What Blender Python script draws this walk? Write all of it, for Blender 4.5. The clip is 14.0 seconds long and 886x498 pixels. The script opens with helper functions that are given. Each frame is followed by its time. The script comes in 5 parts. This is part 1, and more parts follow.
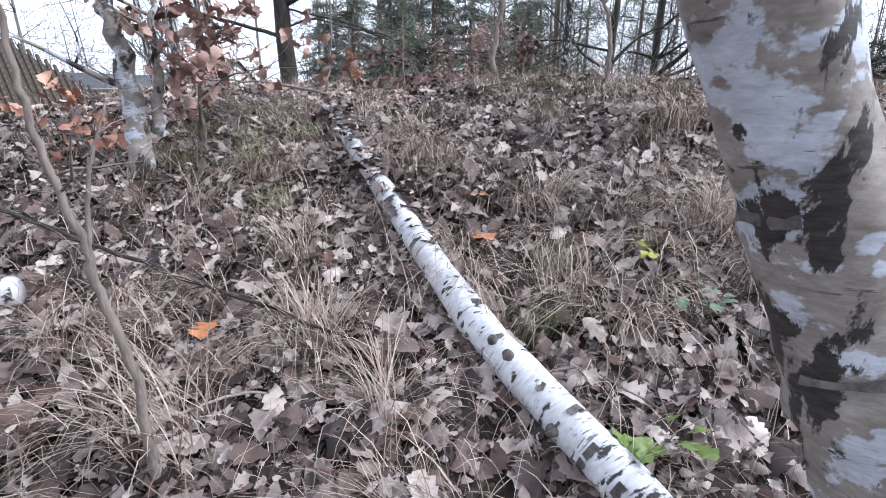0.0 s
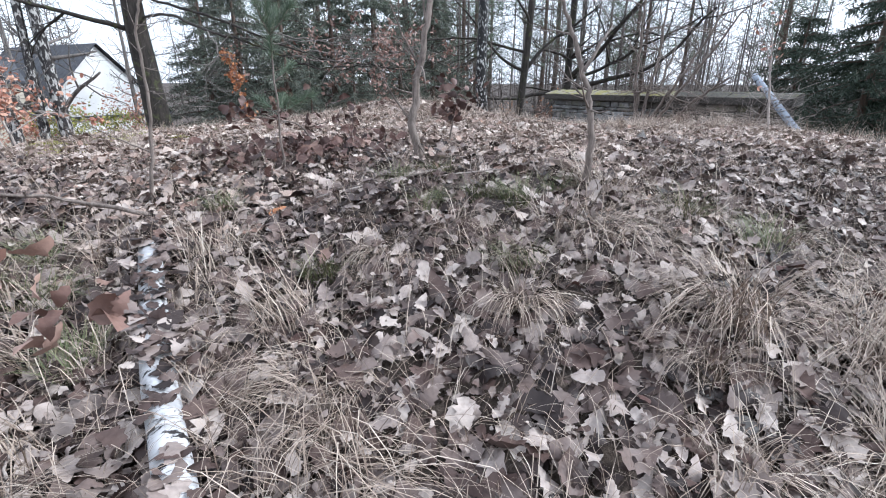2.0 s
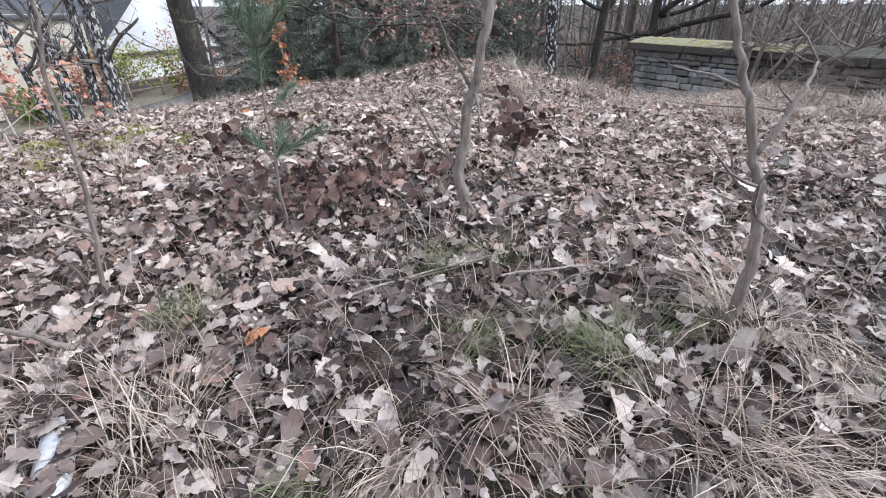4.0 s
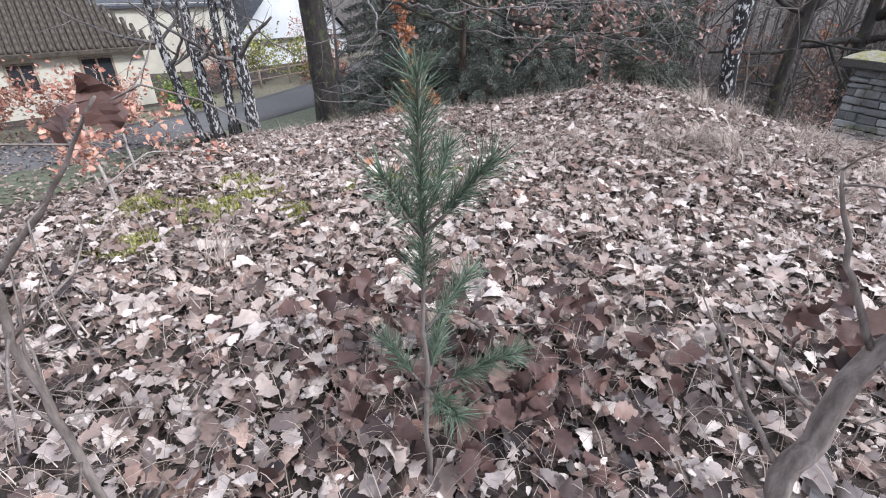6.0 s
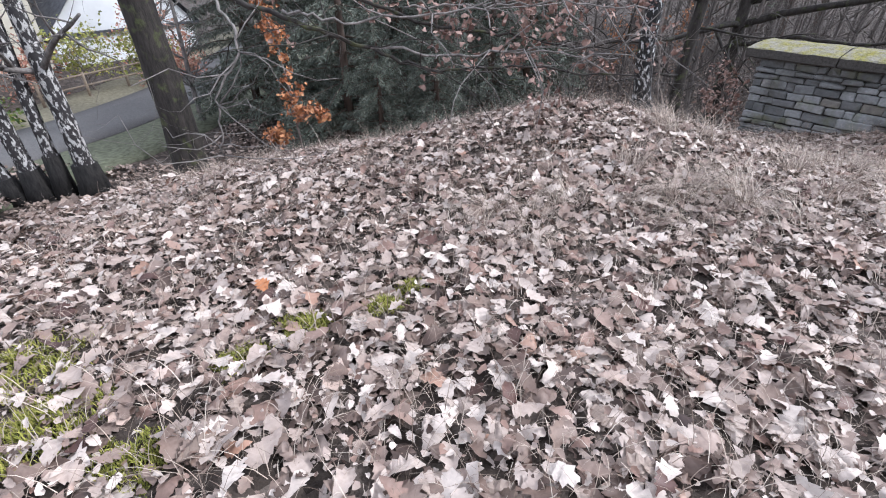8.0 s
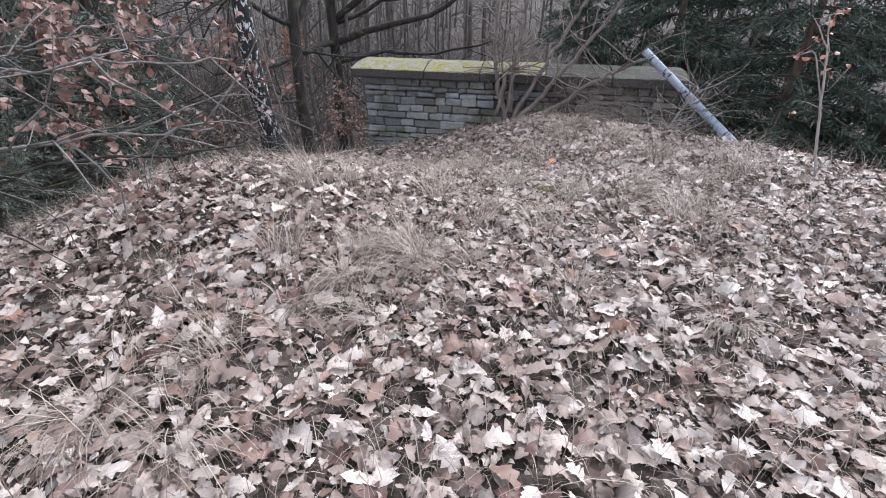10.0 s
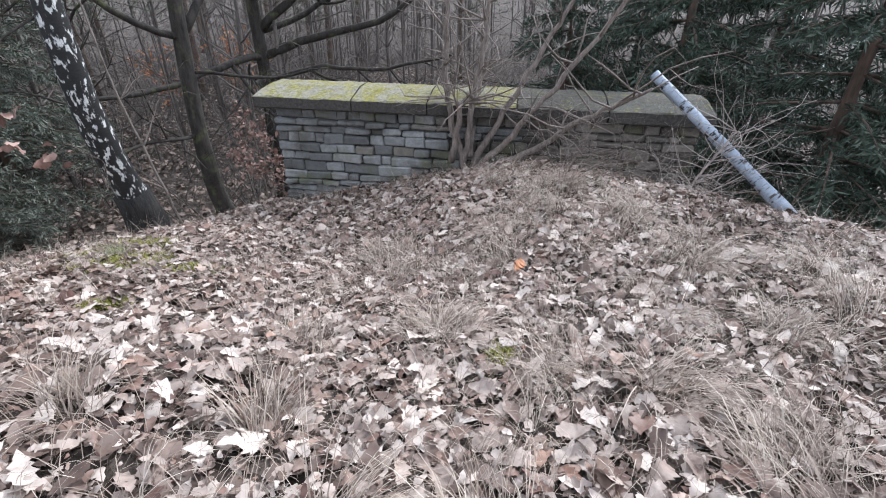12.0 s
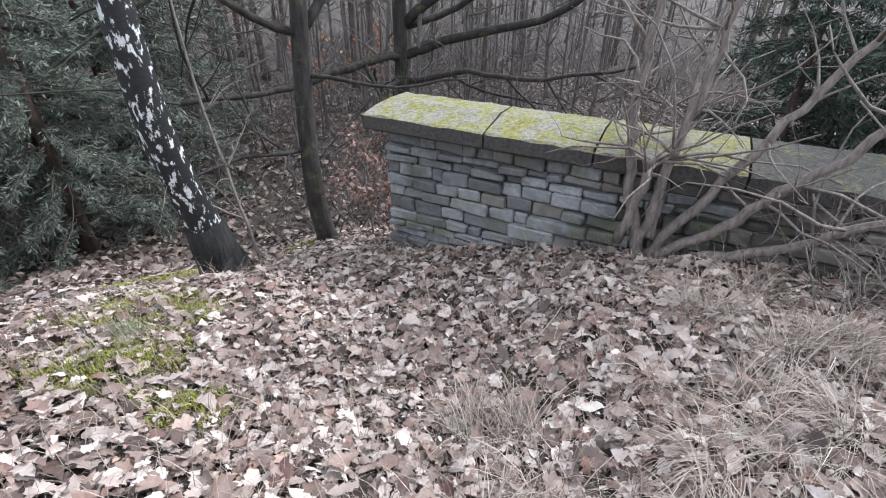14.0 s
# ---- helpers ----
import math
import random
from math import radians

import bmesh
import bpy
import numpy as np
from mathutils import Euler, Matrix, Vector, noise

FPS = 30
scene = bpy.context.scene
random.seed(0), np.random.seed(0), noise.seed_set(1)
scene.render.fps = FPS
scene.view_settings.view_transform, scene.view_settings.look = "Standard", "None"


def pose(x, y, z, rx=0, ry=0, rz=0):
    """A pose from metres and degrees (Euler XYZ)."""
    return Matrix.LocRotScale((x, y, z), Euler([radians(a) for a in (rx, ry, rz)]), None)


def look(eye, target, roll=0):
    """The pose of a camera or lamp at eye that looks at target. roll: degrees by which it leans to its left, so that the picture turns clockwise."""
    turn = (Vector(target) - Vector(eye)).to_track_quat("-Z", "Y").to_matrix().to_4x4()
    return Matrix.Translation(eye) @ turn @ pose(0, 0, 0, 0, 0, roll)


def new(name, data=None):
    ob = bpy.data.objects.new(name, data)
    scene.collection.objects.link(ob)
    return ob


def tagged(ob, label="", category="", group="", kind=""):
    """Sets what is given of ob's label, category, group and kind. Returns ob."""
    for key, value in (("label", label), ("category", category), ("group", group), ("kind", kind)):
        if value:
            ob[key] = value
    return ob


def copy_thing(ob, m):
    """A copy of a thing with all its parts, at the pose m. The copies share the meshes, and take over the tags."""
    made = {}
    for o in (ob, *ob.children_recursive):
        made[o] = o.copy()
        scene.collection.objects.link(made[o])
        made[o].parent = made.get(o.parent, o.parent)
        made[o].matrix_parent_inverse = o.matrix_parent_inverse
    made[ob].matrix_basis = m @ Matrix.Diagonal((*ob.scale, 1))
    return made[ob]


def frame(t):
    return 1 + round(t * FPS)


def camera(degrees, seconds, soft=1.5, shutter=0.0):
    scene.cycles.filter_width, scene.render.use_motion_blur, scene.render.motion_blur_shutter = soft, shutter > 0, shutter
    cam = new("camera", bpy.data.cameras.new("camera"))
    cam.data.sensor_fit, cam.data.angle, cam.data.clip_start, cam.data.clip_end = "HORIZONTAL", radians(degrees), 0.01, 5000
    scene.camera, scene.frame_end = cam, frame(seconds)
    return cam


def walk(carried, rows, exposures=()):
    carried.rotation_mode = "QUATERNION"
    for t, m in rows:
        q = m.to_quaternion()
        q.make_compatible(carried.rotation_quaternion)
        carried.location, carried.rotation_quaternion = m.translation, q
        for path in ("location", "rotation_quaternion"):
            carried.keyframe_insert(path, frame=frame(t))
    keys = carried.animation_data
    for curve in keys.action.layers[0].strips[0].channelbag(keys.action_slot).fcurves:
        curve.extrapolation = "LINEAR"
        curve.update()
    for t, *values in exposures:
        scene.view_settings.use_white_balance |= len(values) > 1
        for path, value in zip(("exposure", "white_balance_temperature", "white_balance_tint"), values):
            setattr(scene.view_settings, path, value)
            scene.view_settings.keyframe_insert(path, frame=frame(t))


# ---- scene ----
cam = camera(87.5, 14.0, 1.05)
PATH = [
    (0, (0.421, 0.208, 1.359), (0.467, 4.983, -0.122), 0.3),
    (0.5, (0.335, 0.526, 1.529), (0.552, 5.301, 0.061), 0.4),
    (1, (0.400, 1.061, 1.790), (0.787, 5.819, 0.303), 0.2),
    (1.5, (0.457, 1.452, 1.838), (1.174, 6.128, 0.221), 0.2),
    (2, (0.497, 1.867, 2.078), (1.440, 6.479, 0.392), 0.2),
    (2.2, (0.547, 1.925, 2.177), (1.498, 6.510, 0.423), 0.1),
    (4.3, (0.701, 3.233, 2.538), (0.775, 7.626, 0.151), -0.4),
    (4.5, (0.671, 3.389, 2.532), (0.528, 7.762, 0.113), -0.5),
    (5, (0.561, 3.704, 2.779), (-0.029, 7.972, 0.242), -0.3),
    (5.5, (0.382, 4.000, 2.790), (-0.250, 8.291, 0.302), -0.3),
    (6, (0.244, 4.339, 2.847), (-0.406, 8.639, 0.381), -0.3),
    (6.5, (0.109, 4.810, 2.988), (-0.409, 9.110, 0.489), -0.2),
    (7, (-0.077, 5.175, 3.006), (-0.306, 9.456, 0.433), -0.2),
    (7.5, (-0.280, 5.589, 2.983), (-0.210, 9.845, 0.359), -0.2),
    (8, (-0.203, 5.909, 2.977), (0.270, 10.132, 0.343), -0.3),
    (8.5, (-0.119, 6.255, 3.063), (1.206, 10.299, 0.439), -0.1),
    (9, (-0.025, 6.465, 3.069), (2.240, 10.103, 0.492), -0.0),
    (9.2, (-0.032, 6.516, 3.091), (2.586, 9.904, 0.511), 0.0),
    (11.3, (1.833, 7.240, 3.033), (5.274, 9.875, 0.540), 0.3),
    (11.5, (2.026, 7.349, 3.059), (5.450, 9.998, 0.556), 0.3),
    (12, (2.413, 7.738, 3.010), (5.763, 10.480, 0.509), 0.3),
    (12.5, (2.823, 8.091, 3.000), (6.117, 10.919, 0.520), 0.4),
    (13, (3.227, 8.443, 3.003), (6.524, 11.271, 0.527), 0.5),
    (13.5, (3.463, 8.810, 2.958), (6.494, 11.903, 0.460), 0.7),
    (14, (3.639, 9.024, 2.953), (5.958, 12.637, 0.389), 0.6),
]
walk(cam, [(t, look(e, g, r)) for t, e, g, r in PATH], [(0.0, 0.5, 5400, 10.0), (2.2, 0.48, 5400, 6.0), (4.3, 0.48, 5450, 8.0), (7.0, 0.5, 5450, 10.0), (9.2, 0.42, 5450, 10.0), (11.3, 0.48, 5450, 7.0), (14.0, 0.72, 5400, 6.0)])

# ---- world and light: thin high overcast, soft low sun ----
world = bpy.data.worlds.new("sky")
scene.world = world
world.use_nodes = True
wt = world.node_tree
sky = wt.nodes.new("ShaderNodeTexSky")
sky.sky_type = 'NISHITA'
sky.sun_disc = False
sky.sun_elevation, sky.sun_rotation = radians(38.5), radians(96)
sky.air_density, sky.dust_density = 1.0, 4.0
wash = wt.nodes.new("ShaderNodeMixRGB")
wash.inputs[0].default_value = 0.8
wash.inputs[2].default_value = (9.6, 9.4, 9.4, 1)
wt.links.new(sky.outputs[0], wash.inputs[1])
wt.links.new(wash.outputs[0], wt.nodes["Background"].inputs[0])
wt.nodes["Background"].inputs[1].default_value = 0.135
sun = new("sun", bpy.data.lights.new("sun", 'SUN'))
sun.data.energy, sun.data.angle, sun.data.color = 3.1, radians(8), (1.0, 0.95, 0.88)
sun.matrix_world = look((10, 5.0, 9), (0, 6, 1))

# ---- materials ----


class Mat:
    """A small node-material builder."""

    def __init__(self, name, rough=0.8):
        self.m = bpy.data.materials.new(name)
        self.m.use_nodes = True
        self.t = self.m.node_tree
        self.b = self.t.nodes["Principled BSDF"]
        self.b.inputs["Roughness"].default_value = rough
        self.b.inputs["Specular IOR Level"].default_value = 0.3

    def n(self, kind, **props):
        node = self.t.nodes.new(kind)
        for k, v in props.items():
            if k == "operation":
                node.operation = v
            elif k == "blend":
                node.blend_type = v
        return node

    def link(self, a, b):
        self.t.links.new(a, b)

    def coords(self, scale=(1, 1, 1), axis=None):
        """Object coordinates; axis, where given, is the grain's direction and becomes z before scaling."""
        src = self.n("ShaderNodeTexCoord").outputs["Object"]
        if axis is not None:
            turn = self.n("ShaderNodeMapping")
            turn.inputs["Rotation"].default_value = Vector(axis).rotation_difference(Vector((0, 0, 1))).to_euler()
            self.link(src, turn.inputs[0])
            src = turn.outputs[0]
        mp = self.n("ShaderNodeMapping")
        mp.inputs["Scale"].default_value = scale
        self.link(src, mp.inputs[0])
        return mp.outputs[0]

    def noise(self, scale, detail=4.0, vec=None, rough=0.6):
        x = self.n("ShaderNodeTexNoise")
        x.inputs["Scale"].default_value = scale
        x.inputs["Detail"].default_value = detail
        x.inputs["Roughness"].default_value = rough
        self.link(vec if vec is not None else self.coords(), x.inputs["Vector"])
        return x.outputs["Fac"]

    def ramp(self, fac, stops, hard=False):
        r = self.n("ShaderNodeValToRGB")
        cr = r.color_ramp
        if hard:
            cr.interpolation = 'CONSTANT'
        while len(cr.elements) < len(stops):
            cr.elements.new(0.5)
        for e, (p, c) in zip(cr.elements, stops):
            e.position, e.color = p, (*c, 1)
        self.link(fac, r.inputs[0])
        return r.outputs[0]

    def mix(self, fac, a, b, blend='MIX'):
        x = self.n("ShaderNodeMixRGB", blend=blend)
        for sock, v in zip(x.inputs, (fac, a, b)):
            if isinstance(v, (int, float)):
                sock.default_value = v
            elif isinstance(v, tuple):
                sock.default_value = (*v, 1)
            else:
                self.link(v, sock)
        return x.outputs[0]

    def island(self):
        return self.n("ShaderNodeNewGeometry").outputs["Random Per Island"]

    def rand(self):
        return self.n("ShaderNodeObjectInfo").outputs["Random"]

    def color(self, c):
        if isinstance(c, tuple):
            self.b.inputs["Base Color"].default_value = (*c, 1)
        else:
            self.link(c, self.b.inputs["Base Color"])
        return self

    def bump(self, fac, strength=0.4, dist=0.01):
        x = self.n("ShaderNodeBump")
        x.inputs["Strength"].default_value = strength
        x.inputs["Distance"].default_value = dist
        self.link(fac, x.inputs["Height"])
        self.link(x.outputs[0], self.b.inputs["Normal"])
        return self


def mat_leaf(name, stops, rough=0.55):
    k = Mat(name, rough)
    base = k.ramp(k.island(), stops)
    fine = k.noise(60, 3)
    tint = k.ramp(k.noise(5.0, 2), [(0.3, (0.78, 0.76, 0.76)), (0.7, (1.12, 1.08, 1.05))])
    c = k.mix(1.0, base, tint, 'MULTIPLY')
    c = k.mix(0.35, c, k.ramp(fine, [(0.3, (0.55, 0.5, 0.47)), (0.65, (1.1, 1.08, 1.05))]), 'MULTIPLY')
    k.color(c).bump(fine, 0.35, 0.004)
    k.b.inputs["Specular IOR Level"].default_value = 0.35
    return k.m


LEAF = mat_leaf("dead_oak_leaf", [(0.0, (0.065, 0.043, 0.035)), (0.12, (0.17, 0.118, 0.095)), (0.3, (0.28, 0.215, 0.182)), (0.38, (0.24, 0.150, 0.118)), (0.52, (0.365, 0.292, 0.252)),
                                  (0.72, (0.45, 0.378, 0.335)), (0.90, (0.60, 0.525, 0.47)), (0.97, (0.64, 0.565, 0.51)), (1.0, (0.34, 0.20, 0.14))])
# Damp brown leaves, coloured darker still to carry the slope's shade.
DAMP_SHADED = mat_leaf("damp_shaded_oak_leaf", [(0.0, (0.020, 0.013, 0.012)), (0.25, (0.056, 0.038, 0.034)), (0.4, (0.105, 0.068, 0.058)), (0.62, (0.175, 0.137, 0.124)), (0.86, (0.39, 0.335, 0.308)), (1.0, (0.50, 0.44, 0.40))])
BROWN = mat_leaf("brown_forest_leaf", [(0.0, (0.075, 0.052, 0.041)), (0.4, (0.20, 0.148, 0.12)), (0.8, (0.34, 0.265, 0.222)), (1.0, (0.45, 0.365, 0.31))])
RUST = mat_leaf("rust_oak_leaf", [(0.0, (0.045, 0.027, 0.024)), (0.4, (0.095, 0.052, 0.044)), (0.8, (0.15, 0.085, 0.07)), (1.0, (0.25, 0.165, 0.135))])
ORANGE = mat_leaf("orange_beech_leaf", [(0.0, (0.24, 0.09, 0.04)), (0.5, (0.42, 0.17, 0.07)), (1.0, (0.54, 0.28, 0.13))])
FADED = mat_leaf("faded_oak_leaf", [(0.0, (0.15, 0.085, 0.068)), (0.5, (0.27, 0.17, 0.14)), (1.0, (0.40, 0.28, 0.235))])
PINKISH = mat_leaf("faded_beech_leaf", [(0.0, (0.30, 0.13, 0.09)), (0.5, (0.48, 0.24, 0.17)), (1.0, (0.60, 0.38, 0.28))])
GREEN = mat_leaf("green_leaf", [(0.0, (0.07, 0.12, 0.04)), (0.6, (0.14, 0.20, 0.05)), (1.0, (0.32, 0.32, 0.07))])


def mat_ground():
    k = Mat("leaf_mould", 0.95)
    a = k.noise(3.0, 5)
    b = k.noise(28.0, 6, rough=0.7)
    v = k.n("ShaderNodeTexVoronoi")
    v.inputs["Scale"].default_value = 11.0
    k.link(k.coords(), v.inputs["Vector"])
    sep = k.n("ShaderNodeSeparateColor")
    k.link(v.outputs["Color"], sep.inputs[0])
    litter = k.ramp(sep.outputs[0], [(0.0, (0.025, 0.018, 0.014)), (0.5, (0.075, 0.056, 0.044)), (0.8, (0.13, 0.10, 0.082)), (1.0, (0.19, 0.152, 0.128))])
    soil = k.ramp(b, [(0.3, (0.018, 0.013, 0.011)), (0.7, (0.075, 0.056, 0.045))])
    c = k.mix(k.ramp(a, [(0.35, (0.3, 0.3, 0.3)), (0.65, (0.85, 0.85, 0.85))]), soil, litter)
    k.color(c).bump(b, 0.8, 0.03)
    return k.m


def mat_bark(name, dark, light, scale=14.0, moss=0.0, strength=0.9):
    k = Mat(name, 0.9)
    vec = k.coords((1, 1, 0.22))
    f = k.noise(scale, 6, vec, 0.7)
    big = k.noise(2.2, 3)
    c = k.ramp(f, [(0.32, dark), (0.68, light)])
    c = k.mix(0.5, c, k.ramp(big, [(0.3, (0.65, 0.65, 0.66)), (0.7, (1.2, 1.17, 1.12))]), 'MULTIPLY')
    if moss:
        mf = k.ramp(k.noise(6, 4), [(0.55, (0, 0, 0)), (0.7, (moss, moss, moss))])
        c = k.mix(mf, c, (0.16, 0.19, 0.05))
    k.color(c).bump(f, strength, 0.02)
    return k.m


def mat_birch(name, split, tone=(0.62, 0.60, 0.60), black=(0.022, 0.019, 0.019), scale=16.0, along=0.45, axis=None):
    """White peeling bark with black scars; split sets how much is black, along how far the marks run up the stem."""
    k = Mat(name, 0.6)
    ring = k.noise(scale, 5, k.coords((1, 1, along), axis), 0.6)
    fine = k.noise(45, 4, k.coords((0.5, 0.5, 1.6), axis))
    white = k.ramp(fine, [(0.25, tuple(v * 0.6 for v in tone)), (0.6, tone)])
    white = k.mix(k.ramp(k.noise(5, 3), [(0.4, (0, 0, 0)), (0.7, (0.55, 0.55, 0.55))]), white, tuple(v * 0.62 for v in tone))
    mask = k.ramp(ring, [(split - 0.025, (1, 1, 1)), (split + 0.025, (0, 0, 0))])
    lent = k.ramp(k.noise(12, 3, k.coords((1.0, 1.0, 6.0), axis)), [(0.62, (0, 0, 0)), (0.67, (0.85, 0.85, 0.85))])
    c = k.mix(lent, white, (0.10, 0.09, 0.09))
    c = k.mix(mask, c, k.ramp(fine, [(0.3, black), (0.8, tuple(v * 2.2 for v in black))]))
    k.color(c).bump(k.mix(0.5, mask, fine), -0.7, 0.012)
    return k.m


def mat_snag():
    """Old birch bark: tan-grey papery bands, bluish white sheets where the outer skin holds, black fissures."""
    k = Mat("snag_birch_bark", 0.7)
    band = k.noise(7.0, 6, k.coords((1, 1, 2.2)), 0.7)
    fine = k.noise(50, 5, k.coords((0.5, 0.5, 2.0)), 0.7)
    tan = k.ramp(band, [(0.3, (0.14, 0.12, 0.105)), (0.5, (0.25, 0.22, 0.195)), (0.7, (0.37, 0.34, 0.315))])
    pale = k.ramp(band, [(0.3, (0.33, 0.345, 0.39)), (0.6, (0.55, 0.575, 0.63))])
    sheet = k.noise(6.5, 5, k.coords((1, 1, 1.3)), 0.6)
    c = k.mix(k.ramp(sheet, [(0.53, (0, 0, 0)), (0.56, (1, 1, 1))]), tan, pale)
    c = k.mix(0.55, c, k.ramp(fine, [(0.3, (0.55, 0.53, 0.52)), (0.65, (1.15, 1.13, 1.12))]), 'MULTIPLY')
    crack = k.ramp(k.noise(8.0, 6, k.coords((1, 1, 0.45)), 0.65), [(0.54, (0, 0, 0)), (0.565, (1, 1, 1))])
    slit = k.ramp(k.noise(14.0, 3, k.coords((0.6, 0.6, 5.0))), [(0.66, (0, 0, 0)), (0.70, (0.9, 0.9, 0.9))])
    c = k.mix(slit, c, (0.07, 0.06, 0.055))
    c = k.mix(crack, c, k.ramp(fine, [(0.3, (0.015, 0.013, 0.012)), (0.8, (0.075, 0.065, 0.06))]))
    k.color(c).bump(k.mix(0.5, k.mix(0.5, crack, fine), k.mix(0.5, sheet, band)), -0.8, 0.02)
    return k.m


GROUND = mat_ground()
OAK_BARK = mat_bark("oak_bark", (0.014, 0.012, 0.011), (0.062, 0.052, 0.045), moss=0.3)
BIRCH_FOOT = mat_bark("birch_foot_bark", (0.007, 0.006, 0.006), (0.036, 0.032, 0.029), 20.0)
GREY_BARK = mat_bark("grey_bark", (0.09, 0.08, 0.074), (0.28, 0.25, 0.232), 18.0)
TWIG = mat_bark("twig_bark", (0.10, 0.08, 0.07), (0.30, 0.25, 0.22), 40.0, strength=0.4)
PALE_TWIG = mat_bark("pale_twig_bark", (0.24, 0.20, 0.18), (0.50, 0.44, 0.40), 40.0, strength=0.3)
FOREST_BARK = mat_bark("forest_bark", (0.06, 0.051, 0.046), (0.20, 0.172, 0.155), 18.0)
PINE_BARK = mat_bark("pine_bark", (0.05, 0.038, 0.031), (0.17, 0.118, 0.092), 12.0)
BIRCH_LOG = mat_birch("birch_log_bark", 0.395, (0.60, 0.59, 0.60), scale=13.0, along=2.6, axis=(-0.42, 0.87, 0.27))
BIRCH_OLD = mat_birch("old_birch_bark", 0.575, (0.66, 0.64, 0.62), (0.011, 0.010, 0.010), scale=24.0, along=0.5)
BIRCH_MID = mat_birch("birch_bark", 0.535, (0.58, 0.55, 0.52), scale=17.0, along=0.45)
BIRCH_POLE = mat_birch("birch_pole_bark", 0.42, (0.38, 0.42, 0.49), scale=8.0, along=3.0, axis=(0.127, 0.83, 0.56))
STRAW = mat_leaf("dry_grass", [(0.0, (0.15, 0.11, 0.085)), (0.4, (0.29, 0.23, 0.185)), (0.8, (0.46, 0.385, 0.32)), (1.0, (0.60, 0.535, 0.455))], 0.6)
GRASS = mat_leaf("green_grass", [(0.0, (0.10, 0.12, 0.06)), (0.6, (0.17, 0.19, 0.09)), (1.0, (0.30, 0.28, 0.17))], 0.6)
NEEDLE = mat_leaf("pine_needle", [(0.0, (0.07, 0.11, 0.07)), (0.6, (0.13, 0.18, 0.12)), (1.0, (0.22, 0.27, 0.18))], 0.5)
DARKNEEDLE = mat_leaf("spruce_needle", [(0.0, (0.07, 0.085, 0.07)), (0.6, (0.15, 0.172, 0.138)), (1.0, (0.24, 0.265, 0.21))], 0.6)
GREENSPRUCE = mat_leaf("dark_green_needle", [(0.0, (0.03, 0.048, 0.034)), (0.6, (0.06, 0.085, 0.06)), (1.0, (0.11, 0.14, 0.10))], 0.6)
MOSS = mat_leaf("moss_green", [(0.0, (0.13, 0.145, 0.025)), (0.6, (0.30, 0.31, 0.055)), (1.0, (0.46, 0.43, 0.12))], 0.8)


def mat_stone(name, warm_shaded=False):
    k = Mat(name, 0.9)
    f = k.noise(18, 6, rough=0.7)
    g = k.noise(3, 3)
    damp = k.noise(1.6, 5, rough=0.7)
    # The brown set is darker: shade at the wall's right end is in its colour.
    tone = k.ramp(k.rand(), [(0.0, (0.12, 0.118, 0.115)), (0.4, (0.23, 0.226, 0.222)), (0.8, (0.34, 0.335, 0.33)), (1.0, (0.20, 0.175, 0.145))] if not warm_shaded else [(0.0, (0.07, 0.06, 0.05)), (0.5, (0.15, 0.13, 0.108)), (1.0, (0.24, 0.21, 0.18))])
    c = k.mix(0.6, tone, k.ramp(f, [(0.3, (0.5, 0.5, 0.5)), (0.7, (1.25, 1.25, 1.25))]), 'MULTIPLY')
    c = k.mix(k.ramp(damp, [(0.46, (0, 0, 0)), (0.60, (0.75, 0.75, 0.75))]), c, (0.075, 0.070, 0.062))
    c = k.mix(k.ramp(g, [(0.52, (0, 0, 0)), (0.70, (0.6, 0.6, 0.6))]), c, (0.125, 0.13, 0.05))
    k.color(c).bump(f, 0.7, 0.02)
    return k.m


def mat_cap(name, lo, hi, tone=1.0):
    k = Mat(name, 0.95)
    f = k.noise(30, 6, rough=0.7)
    stone = k.ramp(f, [(0.3, (0.15 * tone, 0.135 * tone, 0.11 * tone)), (0.7, (0.36 * tone, 0.33 * tone, 0.28 * tone))])
    moss = k.ramp(f, [(0.3, (0.085, 0.082, 0.016)), (0.7, (0.36, 0.315, 0.07))])
    patch = k.ramp(k.noise(6.5, 9, rough=0.8), [(lo, (0, 0, 0)), (hi, (1, 1, 1))])
    geo = k.n("ShaderNodeNewGeometry")
    sep = k.n("ShaderNodeSeparateXYZ")
    k.link(geo.outputs["Normal"], sep.inputs[0])
    up = k.ramp(sep.outputs[2], [(0.4, (0, 0, 0)), (0.7, (1, 1, 1))])
    # Slab front and underside are darkened in colour for the overhang's shade.
    c = k.mix(up, k.ramp(f, [(0.3, (0.035, 0.03, 0.027)), (0.7, (0.10, 0.09, 0.08))]), k.mix(patch, stone, moss))
    k.color(c).bump(f, 0.8, 0.02)
    return k.m


def mat_plain(name, a, b, scale=6.0, rough=0.9, strength=0.2):
    k = Mat(name, rough)
    f = k.noise(scale, 5)
    k.color(k.ramp(f, [(0.3, a), (0.7, b)])).bump(f, strength, 0.01)
    return k.m


STONE, BROWN_SHADED_STONE = mat_stone("grey_rubble_stone"), mat_stone("brown_shaded_rubble_stone", True)
CAP, CAP_BARE = mat_cap("mossy_coping", 0.42, 0.60), mat_cap("weathered_coping", 0.54, 0.70, 0.36)
MORTAR = mat_plain("dark_mortar", (0.03, 0.028, 0.026), (0.08, 0.075, 0.07), 20)
CREAM = mat_plain("cream_render", (0.50, 0.45, 0.36), (0.62, 0.57, 0.47), 1.5)
WHITE = mat_plain("white_render", (0.70, 0.69, 0.68), (0.80, 0.79, 0.78), 1.2)
